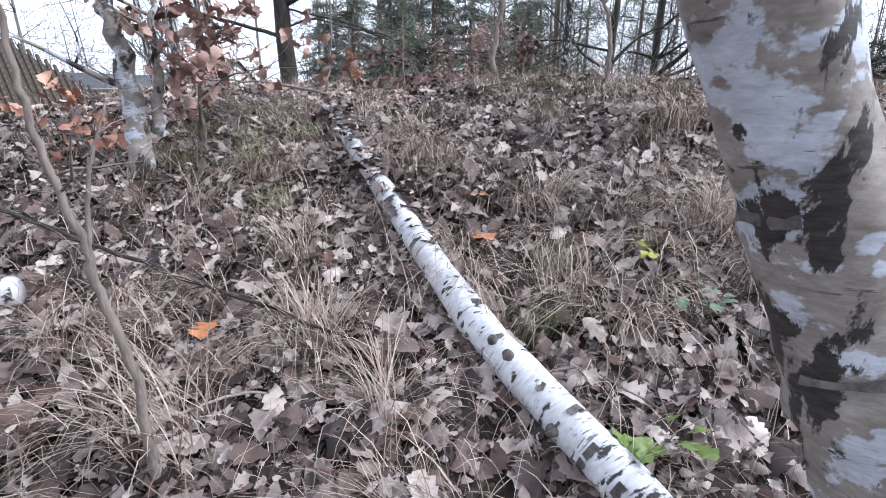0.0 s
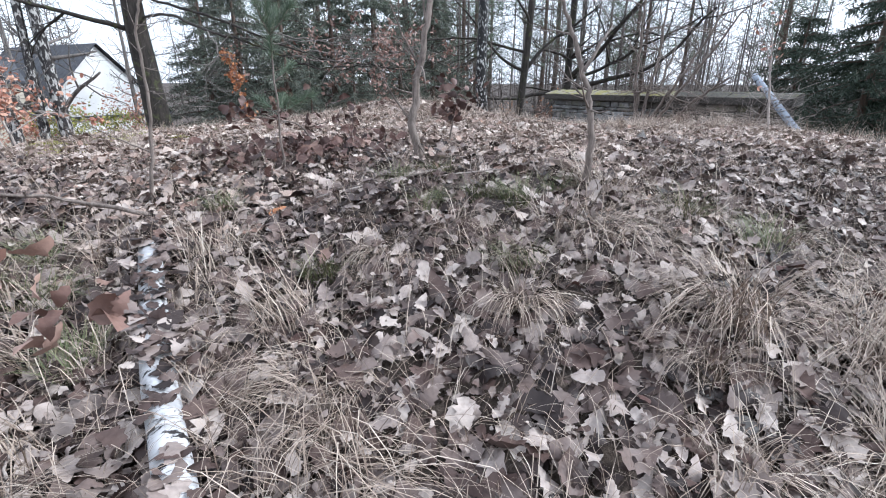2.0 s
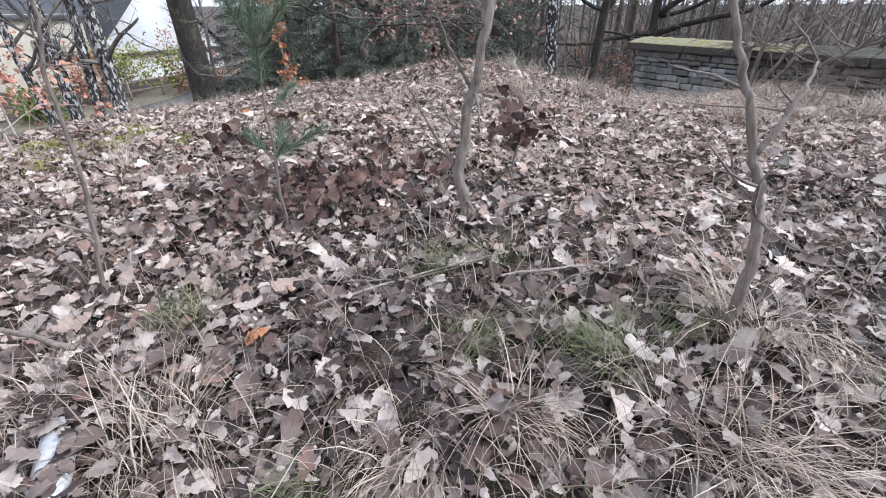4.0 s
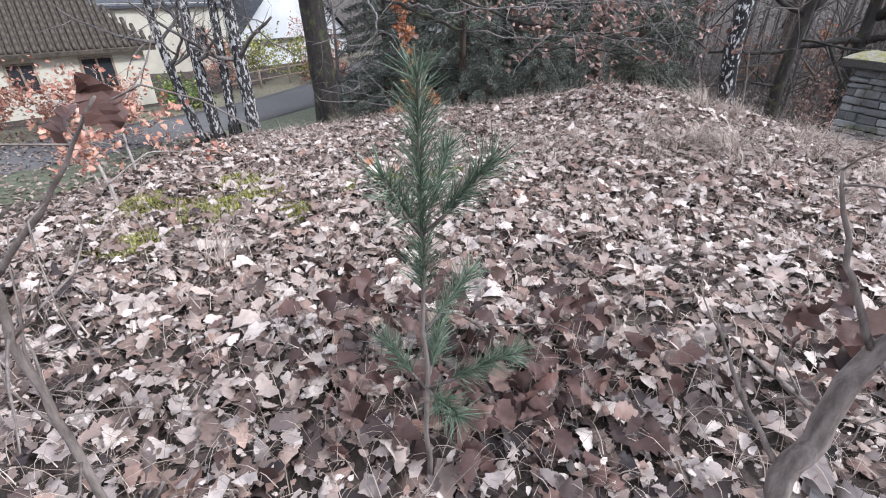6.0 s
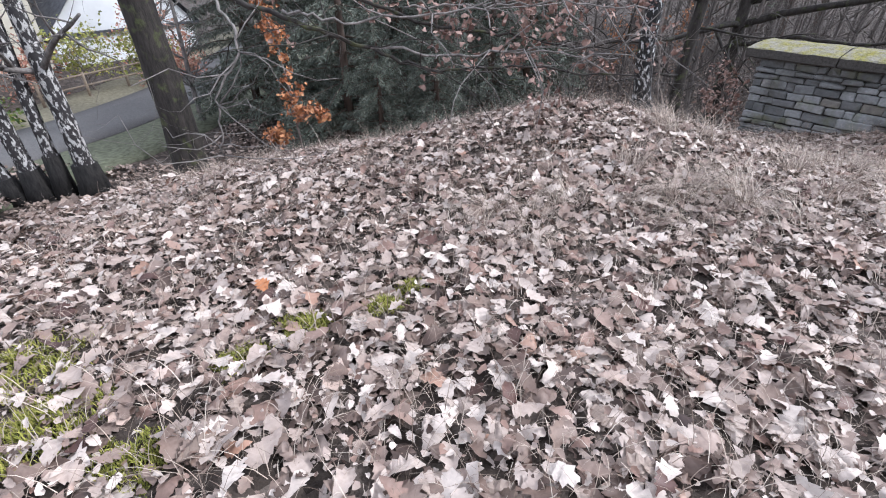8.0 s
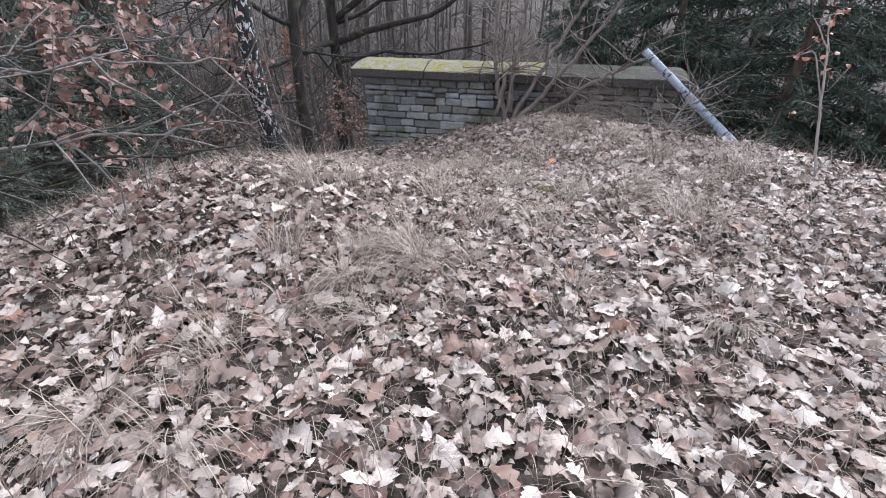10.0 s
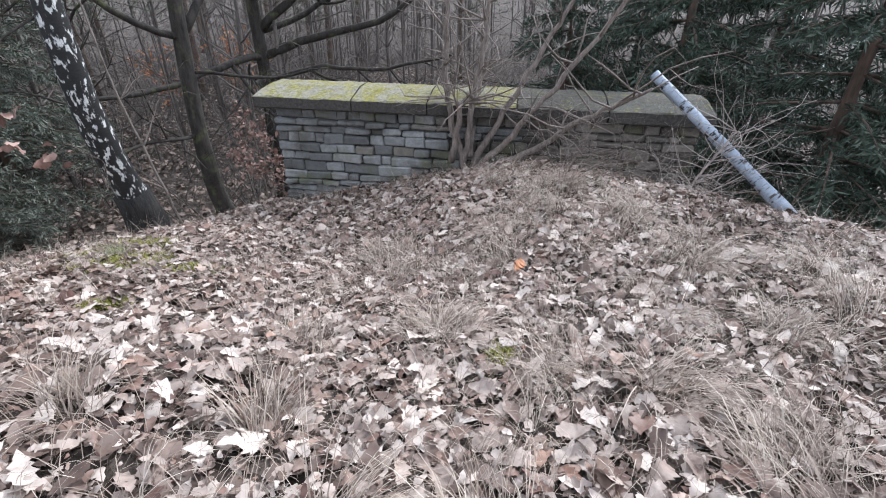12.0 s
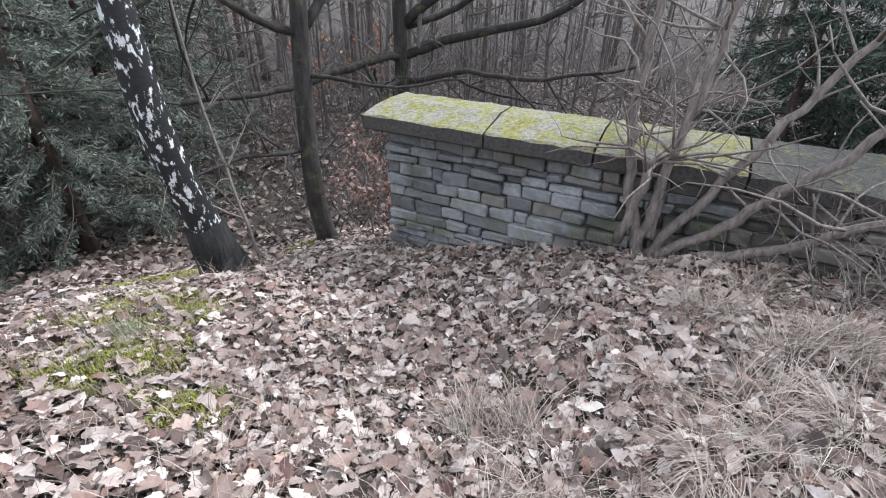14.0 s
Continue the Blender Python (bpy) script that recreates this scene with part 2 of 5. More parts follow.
TILE = mat_plain("brown_roof_tile", (0.03, 0.024, 0.018), (0.105, 0.083, 0.064), 9.0, 0.9)
SLATE = mat_plain("dark_slate", (0.05, 0.05, 0.055), (0.10, 0.10, 0.11), 5.0)
ASPHALT = mat_plain("worn_asphalt", (0.085, 0.078, 0.076), (0.15, 0.14, 0.135), 30.0)
VERGE = mat_plain("verge_grass", (0.10, 0.09, 0.06), (0.27, 0.235, 0.16), 9.0, 0.95, 0.6)
DULL_VERGE = mat_plain("dull_verge_grass", (0.055, 0.06, 0.038), (0.15, 0.15, 0.10), 9.0, 0.95, 0.6)
WOOD = mat_plain("old_wood", (0.16, 0.12, 0.09), (0.34, 0.27, 0.2), 14.0)
GLASS = mat_plain("dark_window", (0.02, 0.022, 0.025), (0.05, 0.05, 0.055), 1.0, 0.12, 0.0)

# ---- mesh building ----


class Geo:
    """Collects vertices and faces for one mesh."""

    def __init__(self):
        self.v, self.f, self.n = [], [], 0

    def add(self, verts, faces):
        self.v.append(np.asarray(verts, float))
        self.f.extend([tuple(i + self.n for i in f) for f in faces])
        self.n += len(verts)

    def tube(self, pts, radii, sides=7, wob=0.0, rng=None):
        pts = np.asarray(pts, float)
        radii = np.broadcast_to(np.asarray(radii, float), (len(pts),))
        tang = np.gradient(pts, axis=0)
        tang /= np.linalg.norm(tang, axis=1, keepdims=True) + 1e-9
        ref = np.array([0.31, 0.87, 0.13]) if abs(tang[0][2]) > 0.6 else np.array([0.05, 0.1, 1.0])
        rings, ang = [], np.linspace(0, 2 * np.pi, sides, endpoint=False)
        for p, t, r in zip(pts, tang, radii):
            a = np.cross(t, ref)
            a /= np.linalg.norm(a) + 1e-9
            b = np.cross(t, a)
            k = r * (1 + (wob * rng.uniform(-1, 1, sides) if wob else 0))
            rings.append(p + (np.cos(ang) * k)[:, None] * a + (np.sin(ang) * k)[:, None] * b)
        faces = []
        for i in range(len(pts) - 1):
            for j in range(sides):
                q = (j + 1) % sides
                faces.append((i * sides + j, i * sides + q, (i + 1) * sides + q, (i + 1) * sides + j))
        faces.append(tuple(range(sides))[::-1])
        faces.append(tuple((len(pts) - 1) * sides + j for j in range(sides)))
        self.add(np.concatenate(rings), faces)

    def box(self, lo, hi, m=None):
        (a, b, c), (d, e, f) = lo, hi
        v = np.array([(a, b, c), (d, b, c), (d, e, c), (a, e, c), (a, b, f), (d, b, f), (d, e, f), (a, e, f)], float)
        if m is not None:
            v = np.array([m @ Vector(p) for p in v])
        self.add(v, [(0, 3, 2, 1), (4, 5, 6, 7), (0, 1, 5, 4), (1, 2, 6, 5), (2, 3, 7, 6), (3, 0, 4, 7)])

    def mesh(self, name, smooth=True):
        me = bpy.data.meshes.new(name)
        me.from_pydata(np.concatenate(self.v).tolist() if self.v else [], [], self.f)
        if smooth:
            me.polygons.foreach_set("use_smooth", np.ones(len(me.polygons), bool))
        me.update()
        return me


def bulk(name, verts, loops, counts, mat, smooth=False):
    """A mesh object from flat arrays: vertices, face corners, corners in each face."""
    me = bpy.data.meshes.new(name)
    me.vertices.add(len(verts))
    me.vertices.foreach_set("co", np.asarray(verts, np.float32).ravel())
    me.loops.add(len(loops))
    me.loops.foreach_set("vertex_index", np.asarray(loops, np.int32))
    me.polygons.add(len(counts))
    starts = np.concatenate([[0], np.cumsum(counts)[:-1]]).astype(np.int32)
    me.polygons.foreach_set("loop_start", starts)
    if smooth:
        me.polygons.foreach_set("use_smooth", np.ones(len(counts), bool))
    me.update(calc_edges=True)
    me.validate()
    me.materials.append(mat)
    return new(name, me)


def part(name, geo, mat, parent=None, label="", smooth=True, at=None):
    me = geo.mesh(name, smooth)
    me.materials.append(mat)
    ob = new(name, me)
    if parent is not None:
        ob.parent = parent
    if label:
        ob["label"] = label
    if at is not None:
        ob.matrix_basis = at
    return ob


def thing(name, at, label, category, group="", kind=""):
    ob = new(name)
    ob.empty_display_size = 0.1
    ob.matrix_basis = at
    return tagged(ob, label, category, group, kind)


# ---- the lie of the land ----
BUMPS = [(4.4, 10.6, 0.9, -0.32), (5.6, 10.2, 0.9, -0.07), (4.2, 9.0, 1.0, -0.12), (6.3, 10.6, 0.8, 0.08), (3.4, 11.6, 0.8, -0.03), (4.5, 12.4, 0.9, 0.16),
         (3.5, 13.2, 0.9, 0.08), (1.5, 3.4, 1.0, 0.17), (0.0, 4.2, 0.9, -0.17), (0.5, 6.2, 1.0, 0.09), (2.0, 9.6, 1.1, 0.11), (5.3, 14.0, 0.8, 0.20), (1.4, 10.4, 0.9, 0.16), (-2.2, 9.4, 0.8, -0.12)]
FAR = -1.1


def soft(u):
    return 0.5 * (u + np.sqrt(u * u + 0.5))


def height(x, y):
    """Ground height of the mound, its slopes and the low land round it."""
    x, y = np.asarray(x, float), np.asarray(y, float)
    z = 1.62 - 0.40 * soft(4.3 - y) - 0.62 * soft(-3.1 - x) - 0.45 * soft(y - 10.6 - 0.28 * np.clip(x, -3, 2) + 0.5 * np.clip(x - 2.5, 0, 2)) - 0.45 * soft(x - 6.6)
    z = FAR + soft(2 * (z - FAR)) / 2
    for a, b, s, w in BUMPS:
        z = z + w * np.exp(-((x - a) ** 2 + (y - b) ** 2) / (2 * s * s))
    return z


def gz(x, y):
    return float(height(x, y))


def build_ground():
    def axis(lo, hi, fine):
        mid = np.arange(lo, hi, fine)
        out = np.array([0.3, 0.8, 1.6, 3, 5, 8, 12, 18, 27, 40, 60, 100, 180, 400, 900, 2500])
        return np.concatenate([(lo - out)[::-1], mid, hi + out])
    xs, ys = axis(-8, 12, 0.1), axis(-3, 18, 0.1)
    X, Y = np.meshgrid(xs, ys)
    Z = height(X, Y)
    near = np.clip((30 - np.hypot(X - 2, Y - 8)) / 10, 0, 1)
    rough = np.array([noise.noise((a * 1.7, b * 1.7, 0.3)) * 0.05 + noise.noise((a * 6, b * 6, 4.3)) * 0.025 for a, b in zip(X.ravel(), Y.ravel())])
    Z = Z + rough.reshape(Z.shape) * near - 0.03
    w, hh = len(xs), len(ys)
    i = np.arange(hh - 1)[:, None] * w + np.arange(w - 1)[None]
    q = np.stack([i, i + 1, i + w + 1, i + w], -1).reshape(-1, 4)
    ob = bulk("ground", np.stack([X, Y, Z], -1).reshape(-1, 3), q.ravel(), np.full(len(q), 4), GROUND, True)
    return tagged(ob, "wooded earth mound and forest floor under dead leaves", "ground", kind="structure")


ground = build_ground()

# ---- stone wall with mossy coping ----
WALL_O, WALL_D = np.array([5.32, 12.87]), np.array([0.496, -0.868])
WALL_N = np.array([0.868, 0.496])
WALL_L, CAP_Z = 4.85, 1.85


def wall_matrix():
    m = Matrix.Identity(4)
    for r in range(2):
        m[r][0], m[r][1], m[r][3] = WALL_D[r], WALL_N[r], WALL_O[r]
    return m


def bevelled(lo, hi, bev, rng, jit=0.0):
    g = bmesh.new()
    bmesh.ops.create_cube(g, size=1.0)
    for v in g.verts:
        for k in range(3):
            v.co[k] = (lo[k] if v.co[k] < 0 else hi[k]) + rng.uniform(-jit, jit)
    bmesh.ops.bevel(g, geom=g.edges[:], offset=bev, segments=1, affect='EDGES', profile=0.6)
    return g


def build_wall():
    rng = np.random.default_rng(5)
    wall = thing("stone_wall", wall_matrix(), "low grey rubble stone wall under a mossy coping", "wall", kind="structure")
    core = Geo()
    core.box((0.16, 0.13, -1.0), (WALL_L, 0.55, CAP_Z - 0.12))
    part("wall_core", core, MORTAR, wall, smooth=False)
    # coping slabs
    edges = [0.0, 1.1, 1.97, 2.95, 3.9, WALL_L + 0.1]
    for a, b in zip(edges[:-1], edges[1:]):
        g = Geo()
        n = 12
        xs = np.linspace(a + 0.008, b - 0.008, n)
        prof = [(0.02, -0.13), (0.0, -0.11), (0.0, 0.0), (0.02, 0.012), (0.18, 0.045), (0.36, 0.085), (0.62, 0.09), (0.66, 0.07), (0.66, -0.12)]
        v = []
        for i, xx in enumerate(xs):
            for (yy, zz) in prof:
                skew = 0.1 * (1 - yy / 0.66) if a == 0 and i == 0 else 0
                w = 0.006 if zz > -0.05 else 0.002
                v.append((xx - skew + 0.0, yy + rng.uniform(-w, w), CAP_Z + zz + rng.uniform(-w, w)))
        k = len(prof)
        f = [(i * k + j, (i + 1) * k + j, (i + 1) * k + (j + 1) % k, i * k + (j + 1) % k) for i in range(n - 1) for j in range(k)]
        f += [tuple(range(k)), tuple((n - 1) * k + j for j in range(k))[::-1]]
        g.add(v, f)
        part("coping_slab", g, CAP if b < 3.2 else CAP_BARE, wall, smooth=False)
    # stones, in uneven courses, on the face and on the end
    z = CAP_Z - 0.13
    while z > 0.2:
        hgt = rng.uniform(0.07, 0.14)
        x = 0.10
        while x < WALL_L - 0.1:
            ln = rng.uniform(0.11, 0.34)
            if rng.uniform() < 0.12:
                ln *= 1.5
            x1 = min(x + ln, WALL_L)
            g = bevelled((x + 0.004, 0.085 + rng.uniform(-0.028, 0.03), z - hgt + 0.008 + rng.uniform(0, 0.006)), (x1 - 0.004, 0.26, z - 0.002 - rng.uniform(0, 0.007)), 0.013, rng, 0.014)
            me = bpy.data.meshes.new("stone")
            g.to_mesh(me)
            g.free()
            # Browner stones, toned down for shade, grow likelier towards the right end.
            me.materials.append(BROWN_SHADED_STONE if rng.uniform() < (x - 1.4) / 1.6 else STONE)
            ob = new("stone", me)
            ob.parent = wall
            x = x1
        y = 0.27
        while y < 0.55:
            y1 = min(y + rng.uniform(0.14, 0.3), 0.58)
            g = bevelled((0.10, y + 0.006, z - hgt + 0.006), (0.3, y1 - 0.006, z - 0.006), 0.012, rng, 0.007)
            me = bpy.data.meshes.new("stone")
            g.to_mesh(me)
            g.free()
            me.materials.append(STONE)
            ob = new("stone", me)
            ob.parent = wall
            y = y1
        z -= hgt
    return wall


# ---- trees ----
def grow(geo, rng, p, d, length, r, depth, sides=6, bend=0.25, up=0.12, kids=(3, 5), twigs=None, droop=0.0):
    """A crooked limb with its twigs, added to geo."""
    n = max(4, int(length / 0.25))
    n = min(n, 12)
    pts = [np.array(p, float)]
    d = np.array(d, float) / np.linalg.norm(d)
    for i in range(n):
        d = d + rng.normal(0, bend / math.sqrt(n), 3) + np.array([0, 0, (up - droop) / n])
        d /= np.linalg.norm(d)
        pts.append(pts[-1] + d * length / n)
    rad = r * np.linspace(1, 0.35 if depth else 0.25, n + 1)
    geo.tube(pts, rad, max(3, sides))
    if twigs is not None and depth <= 1:
        twigs.extend((q, d) for q in pts[n // 2:])
    if depth > 0:
        for _ in range(rng.integers(*kids)):
            i = rng.integers(max(1, n // 4), n + 1)
            t = pts[i] - pts[i - 1]
            t /= np.linalg.norm(t)
            side = np.cross(t, rng.normal(0, 1, 3))
            side /= np.linalg.norm(side) + 1e-9
            nd = t * rng.uniform(0.4, 0.8) + side * rng.uniform(0.6, 1.0)
            grow(geo, rng, pts[i], nd, length * rng.uniform(0.4, 0.68), rad[i] * 0.6, depth - 1, sides - 1, bend, up, kids, twigs, droop)
    return pts


def stem(geo, rng, path, r0, r1, sides=10, steps=14, wob=0.06, flare=0.35):
    """A trunk along a few guide points, thicker at the foot."""
    path = np.asarray(path, float)
    t = np.linspace(0, 1, len(path))
    s = np.linspace(0, 1, steps)
    pts = np.stack([np.interp(s, t, path[:, k]) for k in range(3)], 1)
    for _ in range(2):
        pts[1:-1] = 0.25 * pts[:-2] + 0.5 * pts[1:-1] + 0.25 * pts[2:]
    rad = r0 + (r1 - r0) * s
    L = np.linalg.norm(np.diff(path, axis=0), axis=1).sum()
    rad = rad * (1 + flare * np.exp(-s * L / 0.25))
    geo.tube(pts, rad, sides, wob, rng)
    return pts, rad


def bare_tree(name, x, y, path, r0, r1, bark, label, limbs=(), seed=0, depth=2, group="", twig_bark=None, scatter=0, zlow=2.0):
    """A leafless tree: trunk along path (offsets from its foot), then named limbs as (height index, direction, length)."""
    rng = np.random.default_rng(seed)
    tree = thing(name, Matrix.Translation((x, y, gz(x, y) - 0.08)), label, "tree", group)
    g = Geo()
    pts, rad = stem(g, rng, path, r0, r1)
    part("trunk", g, bark, tree)
    if bark in (BIRCH_OLD, BIRCH_MID):
        g = Geo()
        n = 4 if bark is BIRCH_OLD else 3
        g.tube(pts[:n], r0 * np.array([1.75, 1.36, 1.2, 1.1])[:n], 14, 0.08, rng)
        part("rough_foot", g, BIRCH_FOOT, tree, "black furrowed bark at the foot")
    for h, d, ln, r in limbs:
        g = Geo()
        k = np.argmin(np.abs(pts[:, 2] - h))
        grow(g, rng, pts[k], d, ln, r, depth, 7, 0.35, 0.1)
        part("limb", g, twig_bark or bark, tree)
    if scatter:
        g = Geo()
        ok = np.where(pts[:, 2] > zlow)[0]
        for _ in range(scatter):
            k = rng.choice(ok)
            a = rng.uniform(0, 2 * np.pi)
            grow(g, rng, pts[k], (math.cos(a), math.sin(a), rng.uniform(0.1, 0.9)), rng.uniform(1.0, 2.4), rad[k] * 0.45, depth, 6, 0.35, 0.15)
        part("crown", g, twig_bark or bark, tree)
    return tree


build_wall()


def relief(x, y):
    return noise.noise((x * 1.7, y * 1.7, 0.3)) * 0.05 + noise.noise((x * 6, y * 6, 4.3)) * 0.025 - 0.03


def gr(x, y):
    """Ground height with its small humps."""
    return gz(x, y) + relief(x, y)


oak = bare_tree("oak_tree", -3.7, 14.0, [(0, 0, 0), (0.0, 0, 1.8), (-0.1, 0, 3.5), (-0.15, 0.1, 6), (0, 0, 11)], 0.29, 0.15, OAK_BARK,
                "dark leafless oak tree with a stout furrowed trunk",
                [(4.3, (-1, -0.3, 0.15), 2.8, 0.06), (4.9, (1, -0.2, 0.3), 4.0, 0.10), (5.2, (-0.8, 0.3, 0.4), 3.5, 0.11), (6.4, (0.9, 0.5, 0.4), 4.5, 0.11)], 3, scatter=14, zlow=5.5)
BIRCHPATH = [(0, 0, 0), (-0.03, 0.02, 0.3), (-0.1, 0, 0.75), (-0.19, -0.04, 1.15), (-0.24, -0.08, 1.6), (-0.22, -0.08, 2.2), (-0.18, 0.0, 3.2), (-0.1, 0.3, 9)]
bare_tree("birch_tree", 3.88, 13.05, BIRCHPATH, 0.15, 0.1, BIRCH_OLD,
          "leaning old birch with black fissured white-flecked bark", seed=4, scatter=10, zlow=3.8, twig_bark=GREY_BARK)
bare_tree("slim_oak_tree", 5.2, 14.16, [(0, 0, 0), (-0.1, 0, 0.5), (-0.1, 0.05, 1.3), (0, 0.1, 2.4), (0.1, 0.1, 3.4), (0.2, 0.1, 8)], 0.125, 0.07, OAK_BARK,
          "slim dark tree with a curved mossy foot", [(2.35, (0.8, 0.2, 0.7), 2.0, 0.06), (2.3, (-1, -0.2, 0.3), 2.6, 0.045), (1.2, (-0.9, -0.3, -0.1), 1.6, 0.03), (2.7, (-0.9, 0.4, 0.15), 3.0, 0.04), (2.0, (0.7, -0.5, 0.0), 1.8, 0.025)], seed=6, scatter=7, zlow=3.2, depth=3)
bare_tree("oak_tree", 7.25, 15.97, [(0, 0, 0), (0, 0, 1.5), (0.05, 0, 2.7), (0.0, 0, 4), (0.1, 0, 9)], 0.15, 0.08, OAK_BARK,
          "leafless oak with wide low limbs behind the wall", [(2.9, (0.8, -0.6, 0.25), 4.5, 0.08), (3.5, (0.7, -0.5, 0.8), 4.5, 0.08), (3.1, (-0.9, -0.3, 0.2), 3.5, 0.07), (2.4, (-0.8, -0.6, 0.1), 2.5, 0.04), (3.3, (0.9, -0.1, 0.1), 4.0, 0.06), (2.6, (0.5, -0.85, 0.12), 3.6, 0.05)], seed=8, scatter=9, zlow=3.8, depth=3)
# birch clump by the road
for bx, by, path, r, sd in [(-7.7, 15.3, [(0, 0, 0), (-0.25, 0, 1.2), (-0.6, 0, 3), (-0.9, 0, 9)], 0.14, 21), (-7.35, 15.4, [(0, 0, 0), (-0.1, 0, 1.5), (-0.3, 0.2, 4), (-0.3, 0.3, 9)], 0.17, 22),
                            (-6.95, 15.5, [(0, 0, 0), (0.05, 0, 2), (0.1, 0.2, 5), (0.1, 0.2, 9)], 0.13, 23), (-6.45, 15.6, [(0, 0, 0), (0.0, 0, 1.5), (-0.1, 0.1, 4), (-0.2, 0.2, 10)], 0.19, 24)]:
    bare_tree("birch_tree", bx, by, path, r, r * 0.55, BIRCH_MID, "white birch stem with a dark fissured foot in a clump", seed=sd, scatter=8, zlow=2.2, group="birch clump by the road", twig_bark=GREY_BARK)


# ---- leaves ----
def leaf_shape(rng, length=1.0, lobes=4, width=0.33, curl=0.25, fold=0.2):
    """One lobed leaf lying along +x, as vertices and faces: a midrib and two deeply lobed sides, with a short stalk end."""
    n = lobes * 2 + 1
    k = n + 2
    t = np.linspace(0, 1, k)
    env = width * (0.30 + 0.70 * np.sin(np.pi * t ** 1.35)) * rng.uniform(0.92, 1.12)
    env[0], env[-1] = 0.05 * width, 0.30 * width
    lobe = np.where(np.arange(k) % 2 == 0, 0.74, 1.06)
    bow = rng.normal(0, 0.06)
    rib = np.stack([t, bow * np.sin(np.pi * t), -curl * (t - 0.5) ** 2 * 2 + rng.normal(0, 0.01, k)], 1)
    wave, shift = rng.uniform(5, 10), rng.uniform(0, 6)
    sides = []
    for sgn in (1, -1):
        w = env * lobe * rng.uniform(0.85, 1.15, k)
        x = t + np.where(lobe > 0.8, 0.055, -0.012) + rng.normal(0, 0.014, k)
        z = rib[:, 2] + fold * w * rng.uniform(0.2, 1.7) + rng.normal(0, 0.022, k) + 0.045 * np.sin(t * wave + shift + sgn)
        sides.append(np.stack([x, rib[:, 1] + sgn * w, z], 1))
    v = np.concatenate([rib, sides[0], sides[1]])
    f = []
    for i in range(k - 1):
        f.append((i, i + 1, k + i + 1, k + i))
        f.append((i + 1, i, 2 * k + i, 2 * k + i + 1))
    return (v - np.array([0.5, 0, 0])) * length, f


def scatter_leaves(name, places, sizes, normals, mat, seed, lobes=4, width=0.33, tilt=0.35, curl=(-0.3, 0.6), kinds=10):
    """Many leaves in one mesh, each an island: at places, of sizes, roughly square to normals."""
    rng = np.random.default_rng(seed)
    protos = [leaf_shape(rng, 1.0, lobes, width * rng.uniform(0.85, 1.2), rng.uniform(*curl), rng.uniform(-0.4, 0.55)) for _ in range(kinds)]
    faces = np.array(protos[0][1])
    V = np.stack([p[0] for p in protos])
    n = len(places)
    nz = normals + rng.normal(0, tilt, (n, 3))
    nz /= np.linalg.norm(nz, axis=1, keepdims=True)
    a = rng.normal(0, 1, (n, 3))
    ax = np.cross(nz, a)
    ax /= np.linalg.norm(ax, axis=1, keepdims=True)
    ay = np.cross(nz, ax)
    pick = rng.integers(0, kinds, n)
    P = V[pick] * sizes[:, None, None]
    W = places[:, None] + P[..., :1] * ax[:, None] + P[..., 1:2] * ay[:, None] + P[..., 2:] * nz[:, None]
    k = V.shape[1]
    loops = (faces[None] + (np.arange(n) * k)[:, None, None]).reshape(-1)
    return bulk(name, W.reshape(-1, 3), loops, np.full(n * len(faces), 4), mat, False)


# ---- grass ----
def blades(places, dirs, lengths, widths, lean, rng):
    """Arrays for curved grass blades: each four segments, leaning over along dirs."""
    n, m = len(places), 5
    s = np.linspace(0, 1, m)
    up = np.cos(lean[:, None] * s[None] * 1.3)
    out = np.sin(lean[:, None] * s[None] * 1.3)
    c = np.zeros((n, m, 3))
    step = lengths[:, None] / (m - 1)
    c[:, 1:, 2] = np.cumsum(up[:, 1:] * step, 1)
    o = np.concatenate([np.zeros((n, 1)), np.cumsum(out[:, 1:] * step, 1)], 1)
    c[:, :, 0], c[:, :, 1] = o * dirs[:, :1], o * dirs[:, 1:2]
    c += places[:, None]
    side = np.stack([-dirs[:, 1], dirs[:, 0], 0 * dirs[:, 0]], 1)
    w = widths[:, None] * np.linspace(1, 0.15, m)[None] * 0.5
    L, R = c - side[:, None] * w[..., None], c + side[:, None] * w[..., None]
    v = np.stack([L, R], 2).reshape(n, m * 2, 3)
    f = np.array([(2 * i, 2 * i + 1, 2 * i + 3, 2 * i + 2) for i in range(m - 1)])
    loops = (f[None] + (np.arange(n) * m * 2)[:, None, None]).reshape(-1)
    return v.reshape(-1, 3), loops, np.full(n * (m - 1), 4)


def tuft_arrays(rng, n, spread, length, lean):
    a = rng.uniform(0, 2 * np.pi, n)
    r = spread * np.sqrt(rng.uniform(0, 1, n))
    p = np.stack([np.cos(a) * r, np.sin(a) * r, np.full(n, -0.02)], 1)
    main = rng.uniform(0, 2 * np.pi)
    b = np.where(rng.uniform(0, 1, n) < 0.6, main + rng.normal(0, 0.55, n), a + rng.normal(0, 0.7, n))
    d = np.stack([np.cos(b), np.sin(b)], 1)
    return blades(p, d, rng.uniform(0.45, 1.1, n) * length, rng.uniform(0.0025, 0.006, n), rng.uniform(0.5, 1.0, n) * lean, rng)


def grass_tuft(x, y, length, mat, label, n=130, spread=0.07, lean=1.5, seed=0):
    v, l, c = tuft_arrays(np.random.default_rng(seed), n, spread, length, lean)
    ob = bulk("grass_tuft", v, l, c, mat)
    ob.matrix_basis = Matrix.Translation((x, y, gr(x, y)))
    return tagged(ob, label, "grass tuft", "grass tufts on the mound")


